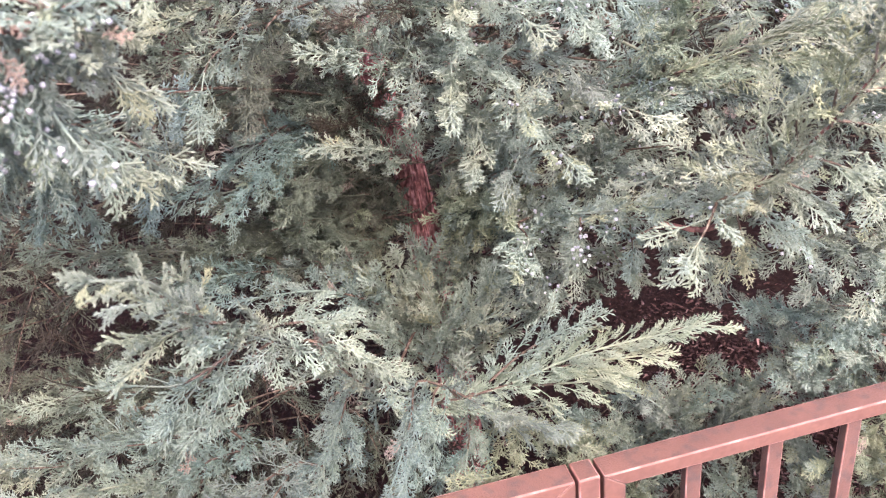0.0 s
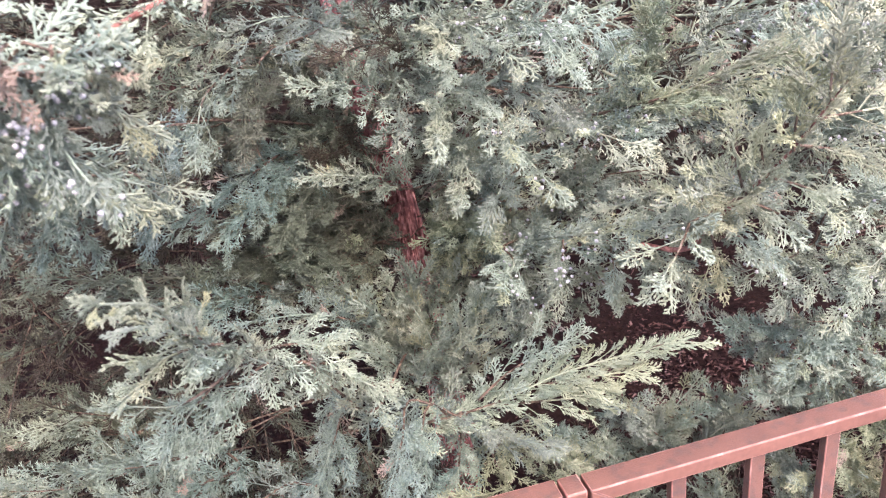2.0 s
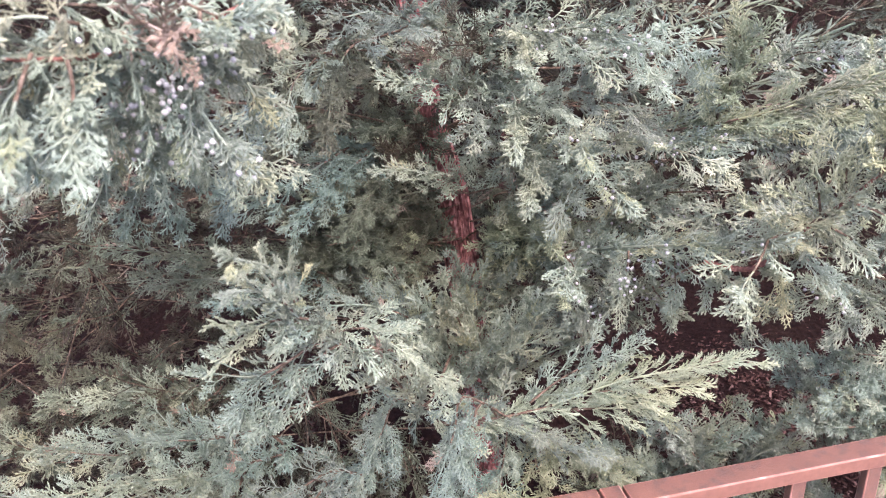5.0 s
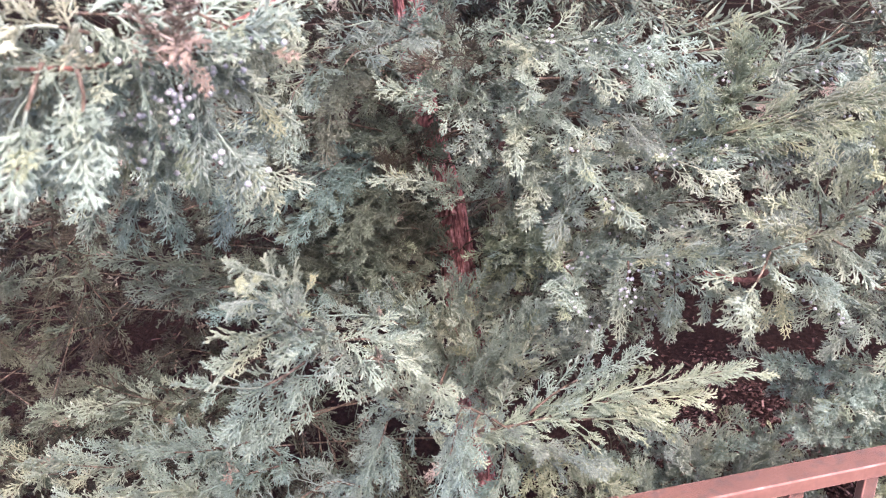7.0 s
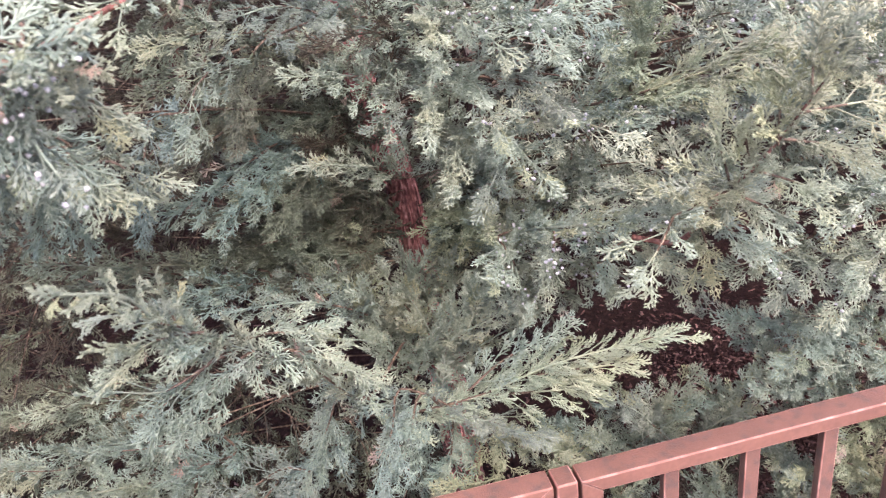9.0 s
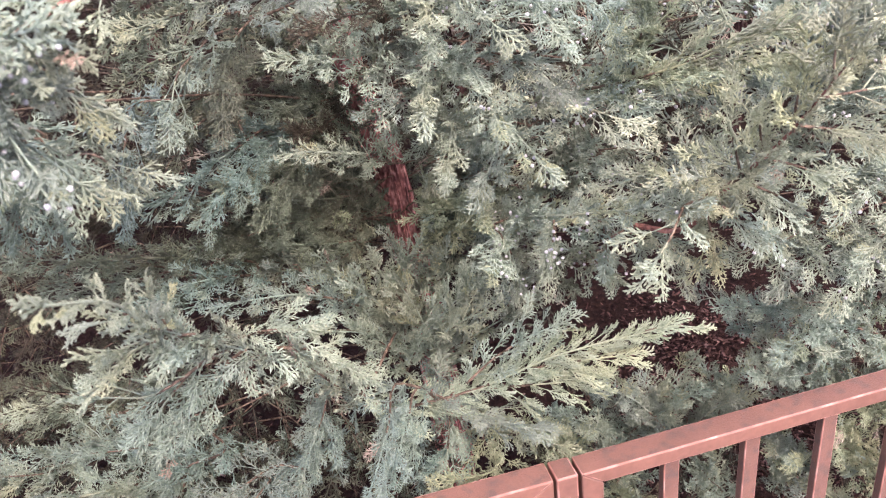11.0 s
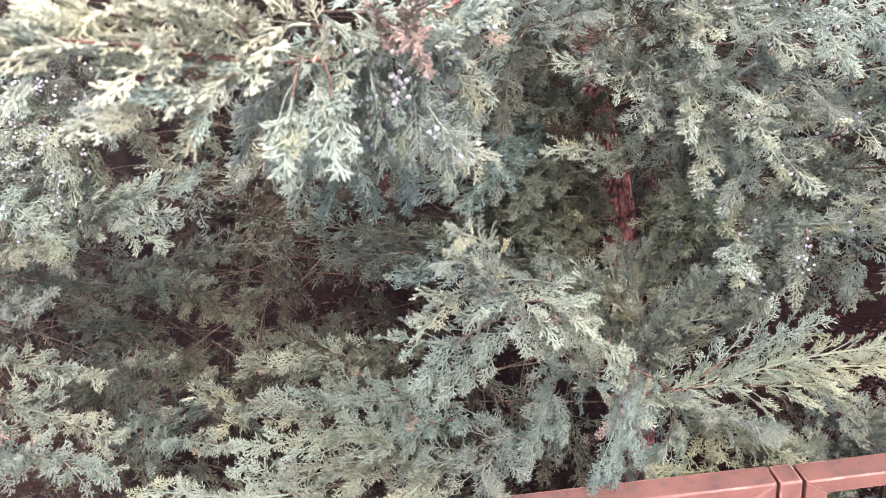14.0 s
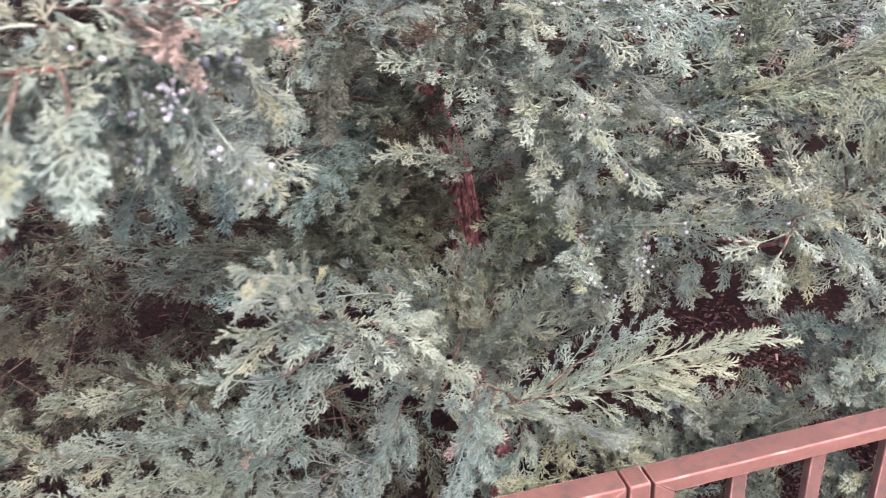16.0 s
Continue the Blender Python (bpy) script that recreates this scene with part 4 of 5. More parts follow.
frond([(-0.468, 0.98, 0.91), (-0.535, 0.84, 1.015), (-0.663, 0.78, 1.033)], 0.07, 'G')
frond([(-0.485, 0.95, 0.883), (-0.555, 0.82, 0.973), (-0.636, 0.78, 0.979)], 0.065, 'G')
frond([(-0.555, 0.85, 0.912), (-0.65, 0.74, 0.967), (-0.785, 0.69, 1.013)], 0.065, 'P')
frond([(-0.422, 0.95, 0.886), (-0.427, 0.82, 0.936), (-0.485, 0.78, 0.909)], 0.065, 'G', hang=0.3)
frond([(-0.318, 0.95, 0.917), (-0.332, 0.86, 0.931), (-0.301, 0.83, 0.913)], 0.06, 'G', hang=0.5)
frond([(-0.233, 1.05, 1.017), (-0.231, 1.0, 0.98), (-0.241, 0.98, 0.946)], 0.06, 'G', hang=0.4)
frond([(-0.002, 1.3, 1.532), (-0.057, 1.15, 1.578), (-0.121, 1.1, 1.558)], 0.05, 'G', hang=0.4)
frond([(-0.171, 1.3, 1.392), (-0.182, 1.2, 1.405), (-0.2, 1.15, 1.413)], 0.05, 'O')
frond([(-0.229, 1.05, 0.894), (-0.282, 0.98, 0.92), (-0.32, 0.94, 0.876)], 0.06, 'B', hang=0.5)
frond([(-0.541, 1.15, 0.984), (-0.593, 1.1, 1.0), (-0.641, 1.06, 0.96)], 0.05, 'M', hang=0.3)
frond([(-0.101, 1.36, 1.561), (-0.138, 1.3, 1.584), (-0.189, 1.25, 1.571)], 0.06, 'G')
frond([(-0.215, 1.36, 1.593), (-0.15, 1.3, 1.567), (-0.103, 1.26, 1.532)], 0.06, 'B')
frond([(-0.115, 1.36, 1.656), (-0.141, 1.3, 1.621), (-0.158, 1.26, 1.593)], 0.06, 'B')
frond([(-0.079, 1.34, 0.96), (-0.086, 1.28, 1.086), (-0.103, 1.25, 1.154)], 0.045, 'G', lift=0.3)
frond([(-0.155, 1.34, 0.968), (-0.108, 1.28, 1.082), (-0.069, 1.25, 1.15)], 0.05, 'P', lift=0.3)
frond([(-0.18, 1.3, 0.927), (-0.195, 1.24, 1.07), (-0.217, 1.2, 1.154)], 0.055, 'P', lift=0.3)
frond([(-0.23, 1.36, 1.096), (-0.282, 1.3, 1.132), (-0.339, 1.25, 1.127)], 0.06, 'M')
frond([(0.789, 1.35, 1.445), (0.652, 1.22, 1.5), (0.567, 1.15, 1.489)], 0.07, 'P', berry=8)
frond([(0.663, 1.3, 1.556), (0.558, 1.2, 1.539), (0.501, 1.15, 1.512)], 0.07, 'G', berry=6)
frond([(0.816, 1.3, 1.337), (0.689, 1.2, 1.396), (0.601, 1.15, 1.392)], 0.07, 'G')
frond([(0.513, 1.35, 1.336), (0.427, 1.25, 1.344), (0.36, 1.2, 1.347)], 0.065, 'G', berry=6)
frond([(0.392, 1.35, 1.508), (0.299, 1.25, 1.517), (0.212, 1.2, 1.51)], 0.065, 'G', berry=10)
frond([(0.803, 1.25, 1.255), (0.697, 1.15, 1.282), (0.624, 1.1, 1.28)], 0.065, 'G')
frond([(0.455, 1.3, 1.164), (0.346, 1.22, 1.231), (0.264, 1.18, 1.286)], 0.06, 'P', berry=4)
frond([(0.29, 1.35, 1.218), (0.221, 1.28, 1.284), (0.154, 1.22, 1.251)], 0.06, 'B')
frond([(0.796, 1.2, 0.998), (0.687, 1.1, 1.108), (0.608, 1.05, 1.162)], 0.065, 'P', berry=4)
frond([(0.056, 1.1, 0.845), (0.01, 1.05, 0.906), (-0.05, 1.0, 0.88)], 0.055, 'B', hang=0.4)
frond([(-0.033, 1.15, 0.894), (-0.087, 1.08, 0.891), (-0.097, 1.02, 0.849)], 0.055, 'B', hang=0.5)
frond([(-0.565, 1.3, 0.963), (-0.625, 1.2, 1.045), (-0.685, 1.15, 1.02)], 0.06, 'O')
frond([(-0.899, 1.35, 1.256), (-0.798, 1.28, 1.216), (-0.83, 1.22, 1.178)], 0.06, 'O')
frond([(-1.191, 1.3, 0.955), (-1.222, 1.2, 0.983), (-1.258, 1.15, 1.026)], 0.05, 'M')
frond([(0.108, 1.42, 1.202), (0.041, 1.3, 1.242), (-0.008, 1.24, 1.216)], 0.05, 'M', hang=0.3)
frond([(0.103, 1.42, 1.296), (0.038, 1.3, 1.325), (-0.005, 1.24, 1.293)], 0.05, 'G', hang=0.4)
frond([(0.087, 1.4, 1.124), (0.012, 1.3, 1.168), (-0.032, 1.24, 1.16)], 0.055, 'M')
frond([(-0.243, 1.42, 1.212), (-0.298, 1.3, 1.246), (-0.347, 1.24, 1.223)], 0.055, 'M', hang=0.3)
frond([(-0.247, 1.42, 1.121), (-0.284, 1.32, 1.139), (-0.344, 1.26, 1.167)], 0.055, 'M')
frond([(0.005, 1.42, 1.391), (-0.042, 1.3, 1.413), (-0.073, 1.24, 1.379)], 0.055, 'G', hang=0.3)
frond([(0.237, 1.3, 1.242), (0.16, 1.2, 1.271), (0.098, 1.14, 1.255)], 0.055, 'G', hang=0.3, berry=8)
frond([(0.307, 1.3, 1.294), (0.209, 1.2, 1.33), (0.146, 1.14, 1.323)], 0.055, 'P', hang=0.3, berry=6)
frond([(0.753, 1.2, 1.306), (0.62, 1.08, 1.384), (0.53, 1.02, 1.419)], 0.055, 'P', berry=6)
frond([(0.736, 1.2, 1.426), (0.609, 1.08, 1.474), (0.517, 1.02, 1.482)], 0.055, 'P', berry=8)
frond([(0.602, 1.15, 1.533), (0.508, 1.05, 1.544), (0.44, 1.0, 1.546)], 0.055, 'P', berry=8)
frond([(0.651, 1.1, 1.565), (0.572, 1.02, 1.563), (0.514, 0.98, 1.562)], 0.055, 'W', berry=8)
frond([(0.626, 1.25, 1.371), (0.532, 1.15, 1.417), (0.466, 1.1, 1.42)], 0.055, 'P', berry=4)
frond([(0.609, 1.25, 1.255), (0.524, 1.15, 1.3), (0.456, 1.1, 1.307)], 0.055, 'P')
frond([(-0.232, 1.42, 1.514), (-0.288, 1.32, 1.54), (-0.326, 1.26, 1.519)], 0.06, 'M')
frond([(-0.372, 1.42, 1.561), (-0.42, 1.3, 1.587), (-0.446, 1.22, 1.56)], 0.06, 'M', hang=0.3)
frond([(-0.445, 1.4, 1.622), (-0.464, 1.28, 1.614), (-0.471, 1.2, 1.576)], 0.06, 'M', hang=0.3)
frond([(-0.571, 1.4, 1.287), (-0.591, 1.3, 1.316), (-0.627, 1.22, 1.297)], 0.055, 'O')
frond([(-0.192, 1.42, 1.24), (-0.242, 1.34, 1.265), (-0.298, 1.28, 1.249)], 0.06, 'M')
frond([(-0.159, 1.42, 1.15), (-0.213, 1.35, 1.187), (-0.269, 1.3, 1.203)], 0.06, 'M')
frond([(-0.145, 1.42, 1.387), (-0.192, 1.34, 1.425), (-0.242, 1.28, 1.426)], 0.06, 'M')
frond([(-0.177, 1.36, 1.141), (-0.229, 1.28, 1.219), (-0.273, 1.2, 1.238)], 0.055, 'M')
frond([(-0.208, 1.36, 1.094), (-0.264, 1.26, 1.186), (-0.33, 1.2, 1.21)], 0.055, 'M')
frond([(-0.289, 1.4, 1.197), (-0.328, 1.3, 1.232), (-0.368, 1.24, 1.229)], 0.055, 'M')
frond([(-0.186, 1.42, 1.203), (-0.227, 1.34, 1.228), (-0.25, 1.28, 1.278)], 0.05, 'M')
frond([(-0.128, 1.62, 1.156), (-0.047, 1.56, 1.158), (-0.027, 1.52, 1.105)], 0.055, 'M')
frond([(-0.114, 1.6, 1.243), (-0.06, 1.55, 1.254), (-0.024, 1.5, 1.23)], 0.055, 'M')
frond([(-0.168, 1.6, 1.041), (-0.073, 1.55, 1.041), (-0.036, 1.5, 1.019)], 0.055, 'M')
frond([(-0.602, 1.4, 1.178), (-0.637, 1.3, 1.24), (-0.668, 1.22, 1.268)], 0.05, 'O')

frond([(-0.377, 0.440, 1.684), (-0.406, 0.400, 1.704), (-0.437, 0.360, 1.724), (-0.445, 0.355, 1.724)], 0.042, 'W', size=0.056)
frond([(-0.386, 0.430, 1.684), (-0.420, 0.390, 1.681), (-0.427, 0.385, 1.678)], 0.032, 'W', size=0.05)
frond([(-0.417, 0.390, 1.724), (-0.441, 0.360, 1.736), (-0.449, 0.355, 1.737)], 0.04, 'W', size=0.05)
frond([(-0.404, 0.400, 1.714), (-0.409, 0.380, 1.732), (-0.412, 0.378, 1.736)], 0.036, 'W', size=0.05)
frond([(-0.386, 0.440, 1.684), (-0.402, 0.430, 1.675), (-0.405, 0.427, 1.671)], 0.024, 'W', size=0.044)
frond([(-0.372, 0.460, 1.684), (-0.377, 0.440, 1.705), (-0.379, 0.438, 1.711)], 0.036, 'W', size=0.05)
frond([(-0.347, 0.500, 1.697), (-0.377, 0.520, 1.659), (-0.419, 0.560, 1.610), (-0.437, 0.581, 1.581)], 0.05, 'P', hang=0.3)
frond([(-0.328, 0.500, 1.692), (-0.365, 0.550, 1.636), (-0.389, 0.580, 1.601)], 0.05, 'P', hang=0.3)
frond([(-0.315, 0.500, 1.699), (-0.348, 0.600, 1.640), (-0.373, 0.632, 1.593)], 0.055, 'P', hang=0.2, berry=8)
frond([(-0.366, 0.470, 1.708), (-0.421, 0.520, 1.671), (-0.462, 0.594, 1.621)], 0.045, 'P', hang=0.3)
frond([(-0.316, 0.600, 1.627), (-0.300, 0.620, 1.593), (-0.274, 0.620, 1.563), (-0.269, 0.617, 1.558)], 0.032, 'G', flat=0.3)
frond([(-0.343, 0.600, 1.634), (-0.334, 0.620, 1.595), (-0.348, 0.634, 1.572)], 0.055, 'P', hang=0.3, berry=6)
frond([(-0.295, 0.550, 1.686), (-0.274, 0.580, 1.662), (-0.270, 0.585, 1.654)], 0.045, 'P', berry=6)
frond([(-0.344, 0.500, 1.710), (-0.323, 0.520, 1.706), (-0.316, 0.525, 1.706)], 0.045, 'P', dead=0.15)
frond([(-0.270, 0.540, 1.704), (-0.250, 0.550, 1.692), (-0.244, 0.552, 1.690)], 0.03, 'P', dead=0.3)
frond([(-0.479, 0.80, 1.533), (-0.559, 0.83, 1.508), (-0.639, 0.86, 1.456)], 0.045, 'P', hang=0.2)
frond([(-0.440, 0.78, 1.544), (-0.487, 0.80, 1.507), (-0.524, 0.82, 1.458)], 0.05, 'P', hang=0.2, dead=0.1)
frond([(-0.403, 0.800, 1.551), (-0.393, 0.811, 1.524), (-0.387, 0.822, 1.505)], 0.05, 'G', hang=0.3)
frond([(-0.429, 0.80, 1.512), (-0.445, 0.85, 1.457), (-0.448, 0.86, 1.425)], 0.045, 'B', hang=0.3)
frond([(-0.321, 0.750, 1.541), (-0.311, 0.766, 1.517), (-0.308, 0.778, 1.501)], 0.05, 'G', hang=0.3)
frond([(-1.214, 0.97, 1.499), (-1.039, 0.92, 1.469), (-0.969, 0.90, 1.416)], 0.06, 'G', berry=20)
frond([(-1.233, 0.95, 1.415), (-1.071, 0.90, 1.399), (-1.005, 0.88, 1.361)], 0.06, 'P', hang=0.2, berry=8)
frond([(-1.010, 0.95, 1.403), (-0.883, 0.92, 1.406), (-0.798, 0.92, 1.419)], 0.05, 'P')
frond([(-1.047, 0.95, 1.363), (-0.923, 0.92, 1.377), (-0.835, 0.91, 1.374)], 0.05, 'P')
frond([(-1.292, 0.97, 1.263), (-1.136, 0.93, 1.325), (-1.074, 0.92, 1.318)], 0.06, 'G')
frond([(-1.185, 1.00, 1.578), (-1.033, 0.96, 1.569), (-0.972, 0.95, 1.541)], 0.06, 'G', berry=10)
frond([(-1.372, 1.00, 1.137), (-1.207, 0.95, 1.185), (-1.120, 0.93, 1.214)], 0.06, 'G')
frond([(-1.511, 1.20, 0.768), (-1.196, 1.10, 0.943), (-1.007, 1.06, 1.002)], 0.055, 'M')
frond([(-1.381, 1.20, 0.774), (-1.108, 1.10, 0.917), (-0.939, 1.06, 0.970)], 0.055, 'M')
frond([(-1.363, 1.20, 0.639), (-1.192, 1.15, 0.787), (-1.118, 1.14, 0.774)], 0.055, 'B')
frond([(-1.230, 1.20, 0.664), (-1.043, 1.15, 0.809), (-0.897, 1.12, 0.845)], 0.055, 'B')
frond([(-1.100, 1.30, 1.116), (-0.904, 1.22, 1.185), (-0.769, 1.18, 1.207)], 0.055, 'V')
frond([(-1.298, 1.30, 0.998), (-1.084, 1.25, 1.070), (-0.967, 1.20, 1.048)], 0.055, 'V')
frond([(-1.339, 1.20, 1.110), (-1.208, 1.15, 1.136), (-1.102, 1.12, 1.131)], 0.05, 'M')
frond([(-0.831, 1.30, 1.086), (-0.883, 1.25, 1.056), (-0.894, 1.20, 1.021)], 0.05, 'M', hang=0.3)
frond([(-0.625, 1.25, 1.135), (-0.551, 1.20, 1.133), (-0.491, 1.15, 1.146)], 0.045, 'M')
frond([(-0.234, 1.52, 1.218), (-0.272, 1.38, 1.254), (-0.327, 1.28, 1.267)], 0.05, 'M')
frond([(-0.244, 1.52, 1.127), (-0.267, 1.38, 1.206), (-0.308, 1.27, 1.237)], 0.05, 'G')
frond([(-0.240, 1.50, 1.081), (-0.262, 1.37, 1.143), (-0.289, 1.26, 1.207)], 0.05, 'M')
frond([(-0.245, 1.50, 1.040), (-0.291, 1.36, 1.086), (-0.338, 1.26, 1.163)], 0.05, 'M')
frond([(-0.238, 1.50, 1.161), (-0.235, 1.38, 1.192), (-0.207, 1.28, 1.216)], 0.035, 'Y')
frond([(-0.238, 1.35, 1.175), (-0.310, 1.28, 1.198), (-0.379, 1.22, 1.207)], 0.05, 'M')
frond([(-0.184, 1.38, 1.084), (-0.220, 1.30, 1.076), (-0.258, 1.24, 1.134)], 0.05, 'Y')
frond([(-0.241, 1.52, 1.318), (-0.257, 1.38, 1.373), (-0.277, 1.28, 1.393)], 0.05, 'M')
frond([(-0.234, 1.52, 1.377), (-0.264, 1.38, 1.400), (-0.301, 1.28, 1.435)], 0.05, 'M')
frond([(-0.246, 1.52, 1.269), (-0.294, 1.38, 1.341), (-0.340, 1.28, 1.381)], 0.045, 'G')
frond([(-0.299, 1.30, 1.303), (-0.347, 1.24, 1.306), (-0.400, 1.18, 1.312)], 0.05, 'G')
frond([(-0.243, 1.52, 1.492), (-0.249, 1.38, 1.509), (-0.255, 1.28, 1.548)], 0.05, 'M')
frond([(-0.243, 1.35, 1.475), (-0.287, 1.28, 1.493), (-0.323, 1.22, 1.481)], 0.05, 'G')
frond([(0.004, 1.36, 1.159), (0.043, 1.28, 1.220), (0.091, 1.22, 1.249)], 0.05, 'Y')
frond([(0.002, 1.36, 1.122), (0.041, 1.28, 1.181), (0.085, 1.22, 1.195)], 0.05, 'Y')
frond([(0.007, 1.38, 1.221), (0.035, 1.30, 1.263), (0.050, 1.25, 1.302)], 0.045, 'G')
frond([(0.270, 1.02, 1.471), (0.326, 0.98, 1.503), (0.371, 0.95, 1.532), (0.410, 0.93, 1.544)], 0.045, 'T', flat=0.3, spread=0.28, templates=SLIM, size=0.058)
frond([(0.270, 1.02, 1.486), (0.269, 0.98, 1.538), (0.276, 0.95, 1.589)], 0.05, 'Y')
frond([(0.575, 1.15, 1.368), (0.565, 1.05, 1.413), (0.584, 1.00, 1.432)], 0.055, 'P')
frond([(0.548, 1.15, 1.481), (0.548, 1.05, 1.507), (0.564, 1.00, 1.535)], 0.055, 'P', berry=6)
frond([(0.580, 1.10, 1.257), (0.586, 1.02, 1.313), (0.611, 0.98, 1.317)], 0.055, 'P')
frond([(0.682, 1.22, 0.538), (0.606, 1.15, 0.685), (0.537, 1.10, 0.777)], 0.055, 'P')
frond([(0.870, 1.25, 0.470), (0.747, 1.15, 0.667), (0.679, 1.10, 0.772)], 0.055, 'Y')
frond([(0.512, 1.20, 0.533), (0.439, 1.13, 0.654), (0.406, 1.10, 0.728)], 0.05, 'P')
frond([(0.325, 1.20, 0.526), (0.274, 1.12, 0.642), (0.246, 1.08, 0.726)], 0.045, 'Y')
frond([(0.750, 1.20, 0.470), (0.654, 1.12, 0.607), (0.592, 1.09, 0.672)], 0.055, 'Y')
frond([(0.321, 0.95, 1.289), (0.358, 0.84, 1.412), (0.376, 0.79, 1.466), (0.396, 0.75, 1.524), (0.405, 0.73, 1.560)], 0.045, 'T', flat=0.2, thick=1.6, bare=1, size=0.046)
frond([(0.356, 0.85, 1.403), (0.342, 0.84, 1.446), (0.335, 0.84, 1.473)], 0.045, 'T', flat=0.3)
frond([(0.368, 0.82, 1.436), (0.357, 0.81, 1.473), (0.354, 0.80, 1.504)], 0.045, 'T', flat=0.3)
frond([(0.380, 0.78, 1.476), (0.376, 0.77, 1.512), (0.375, 0.76, 1.540)], 0.045, 'Y', flat=0.3)
frond([(0.360, 0.86, 1.392), (0.394, 0.86, 1.374), (0.431, 0.88, 1.345)], 0.05, 'P', flat=0.3)
frond([(0.375, 0.82, 1.432), (0.415, 0.83, 1.414), (0.448, 0.85, 1.394)], 0.05, 'T', flat=0.3)
frond([(0.385, 0.78, 1.482), (0.423, 0.79, 1.471), (0.455, 0.80, 1.461)], 0.05, 'Y', flat=0.3)
frond([(0.348, 0.90, 1.348), (0.385, 0.92, 1.308), (0.424, 0.94, 1.277)], 0.05, 'P', flat=0.3)
frond([(0.341, 0.92, 1.325), (0.353, 0.93, 1.286), (0.357, 0.93, 1.265)], 0.045, 'Y', flat=0.3)
frond([(0.345, 0.90, 1.341), (0.326, 0.90, 1.370), (0.318, 0.90, 1.401)], 0.045, 'P', flat=0.3)
frond([(0.392, 0.75, 1.519), (0.424, 0.76, 1.518), (0.456, 0.77, 1.517)], 0.045, 'T', flat=0.3)
frond([(0.396, 0.74, 1.537), (0.388, 0.73, 1.567), (0.391, 0.73, 1.587)], 0.04, 'T', flat=0.3)
frond([(0.348, 1.20, 0.703), (0.361, 1.17, 0.835), (0.394, 1.15, 0.909)], 0.05, 'P', flat=0.3, lift=0.15)
frond([(0.359, 1.16, 0.763), (0.302, 1.12, 0.862), (0.253, 1.10, 0.911)], 0.045, 'P', flat=0.3, lift=0.15)
frond([(0.470, 1.20, 0.716), (0.461, 1.15, 0.837), (0.471, 1.12, 0.908)], 0.045, 'P', flat=0.3, lift=0.15)
frond([(0.408, 1.18, 0.727), (0.441, 1.14, 0.815), (0.489, 1.12, 0.857)], 0.045, 'P', flat=0.3, lift=0.15)
frond([(0.702, 1.28, 0.723), (0.593, 1.22, 0.867), (0.551, 1.20, 0.911)], 0.05, 'P', flat=0.3, lift=0.15)
frond([(0.756, 1.22, 0.788), (0.641, 1.15, 0.921), (0.584, 1.12, 0.971)], 0.05, 'P', flat=0.3, lift=0.15)
frond([(0.627, 1.34, 0.831), (0.520, 1.28, 0.941), (0.449, 1.25, 0.992)], 0.05, 'G', flat=0.3, lift=0.15)
frond([(0.681, 1.34, 0.865), (0.577, 1.28, 0.895), (0.521, 1.25, 0.914)], 0.05, 'B', flat=0.3, lift=0.15)
frond([(0.189, 1.10, 0.769), (0.160, 1.05, 0.861), (0.129, 1.02, 0.909)], 0.045, 'Y')
frond([(0.275, 1.12, 0.713), (0.237, 1.08, 0.820), (0.215, 1.06, 0.864)], 0.045, 'G')
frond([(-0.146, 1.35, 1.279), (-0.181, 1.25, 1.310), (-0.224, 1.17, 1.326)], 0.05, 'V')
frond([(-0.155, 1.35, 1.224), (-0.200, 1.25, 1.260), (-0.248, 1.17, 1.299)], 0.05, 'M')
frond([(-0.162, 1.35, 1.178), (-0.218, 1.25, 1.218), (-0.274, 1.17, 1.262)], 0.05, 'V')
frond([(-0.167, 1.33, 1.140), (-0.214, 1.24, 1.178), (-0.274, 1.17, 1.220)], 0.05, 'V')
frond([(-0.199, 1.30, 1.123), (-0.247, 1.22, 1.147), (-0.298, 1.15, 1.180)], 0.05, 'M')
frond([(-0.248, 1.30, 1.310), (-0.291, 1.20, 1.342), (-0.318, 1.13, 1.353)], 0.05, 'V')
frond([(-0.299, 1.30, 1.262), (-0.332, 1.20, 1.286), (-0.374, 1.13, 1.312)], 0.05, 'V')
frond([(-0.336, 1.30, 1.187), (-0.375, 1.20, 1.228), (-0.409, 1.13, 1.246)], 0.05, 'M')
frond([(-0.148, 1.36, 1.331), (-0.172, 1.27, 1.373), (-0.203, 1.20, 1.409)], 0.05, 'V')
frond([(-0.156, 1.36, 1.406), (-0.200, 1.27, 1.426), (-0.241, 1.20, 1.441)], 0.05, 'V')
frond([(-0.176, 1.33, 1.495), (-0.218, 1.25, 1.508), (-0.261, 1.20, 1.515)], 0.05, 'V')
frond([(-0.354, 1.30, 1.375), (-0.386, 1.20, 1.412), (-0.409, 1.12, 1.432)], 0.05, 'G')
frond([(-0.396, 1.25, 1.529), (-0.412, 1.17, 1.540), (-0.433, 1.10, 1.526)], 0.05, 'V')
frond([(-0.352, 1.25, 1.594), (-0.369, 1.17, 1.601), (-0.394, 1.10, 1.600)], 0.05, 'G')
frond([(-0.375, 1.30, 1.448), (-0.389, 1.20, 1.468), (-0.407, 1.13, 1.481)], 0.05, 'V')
frond([(-0.034, 1.40, 1.077), (-0.001, 1.32, 1.076), (0.039, 1.25, 1.072)], 0.05, 'V')
frond([(0.075, 1.30, 0.965), (0.109, 1.24, 1.046), (0.138, 1.20, 1.088)], 0.05, 'G')
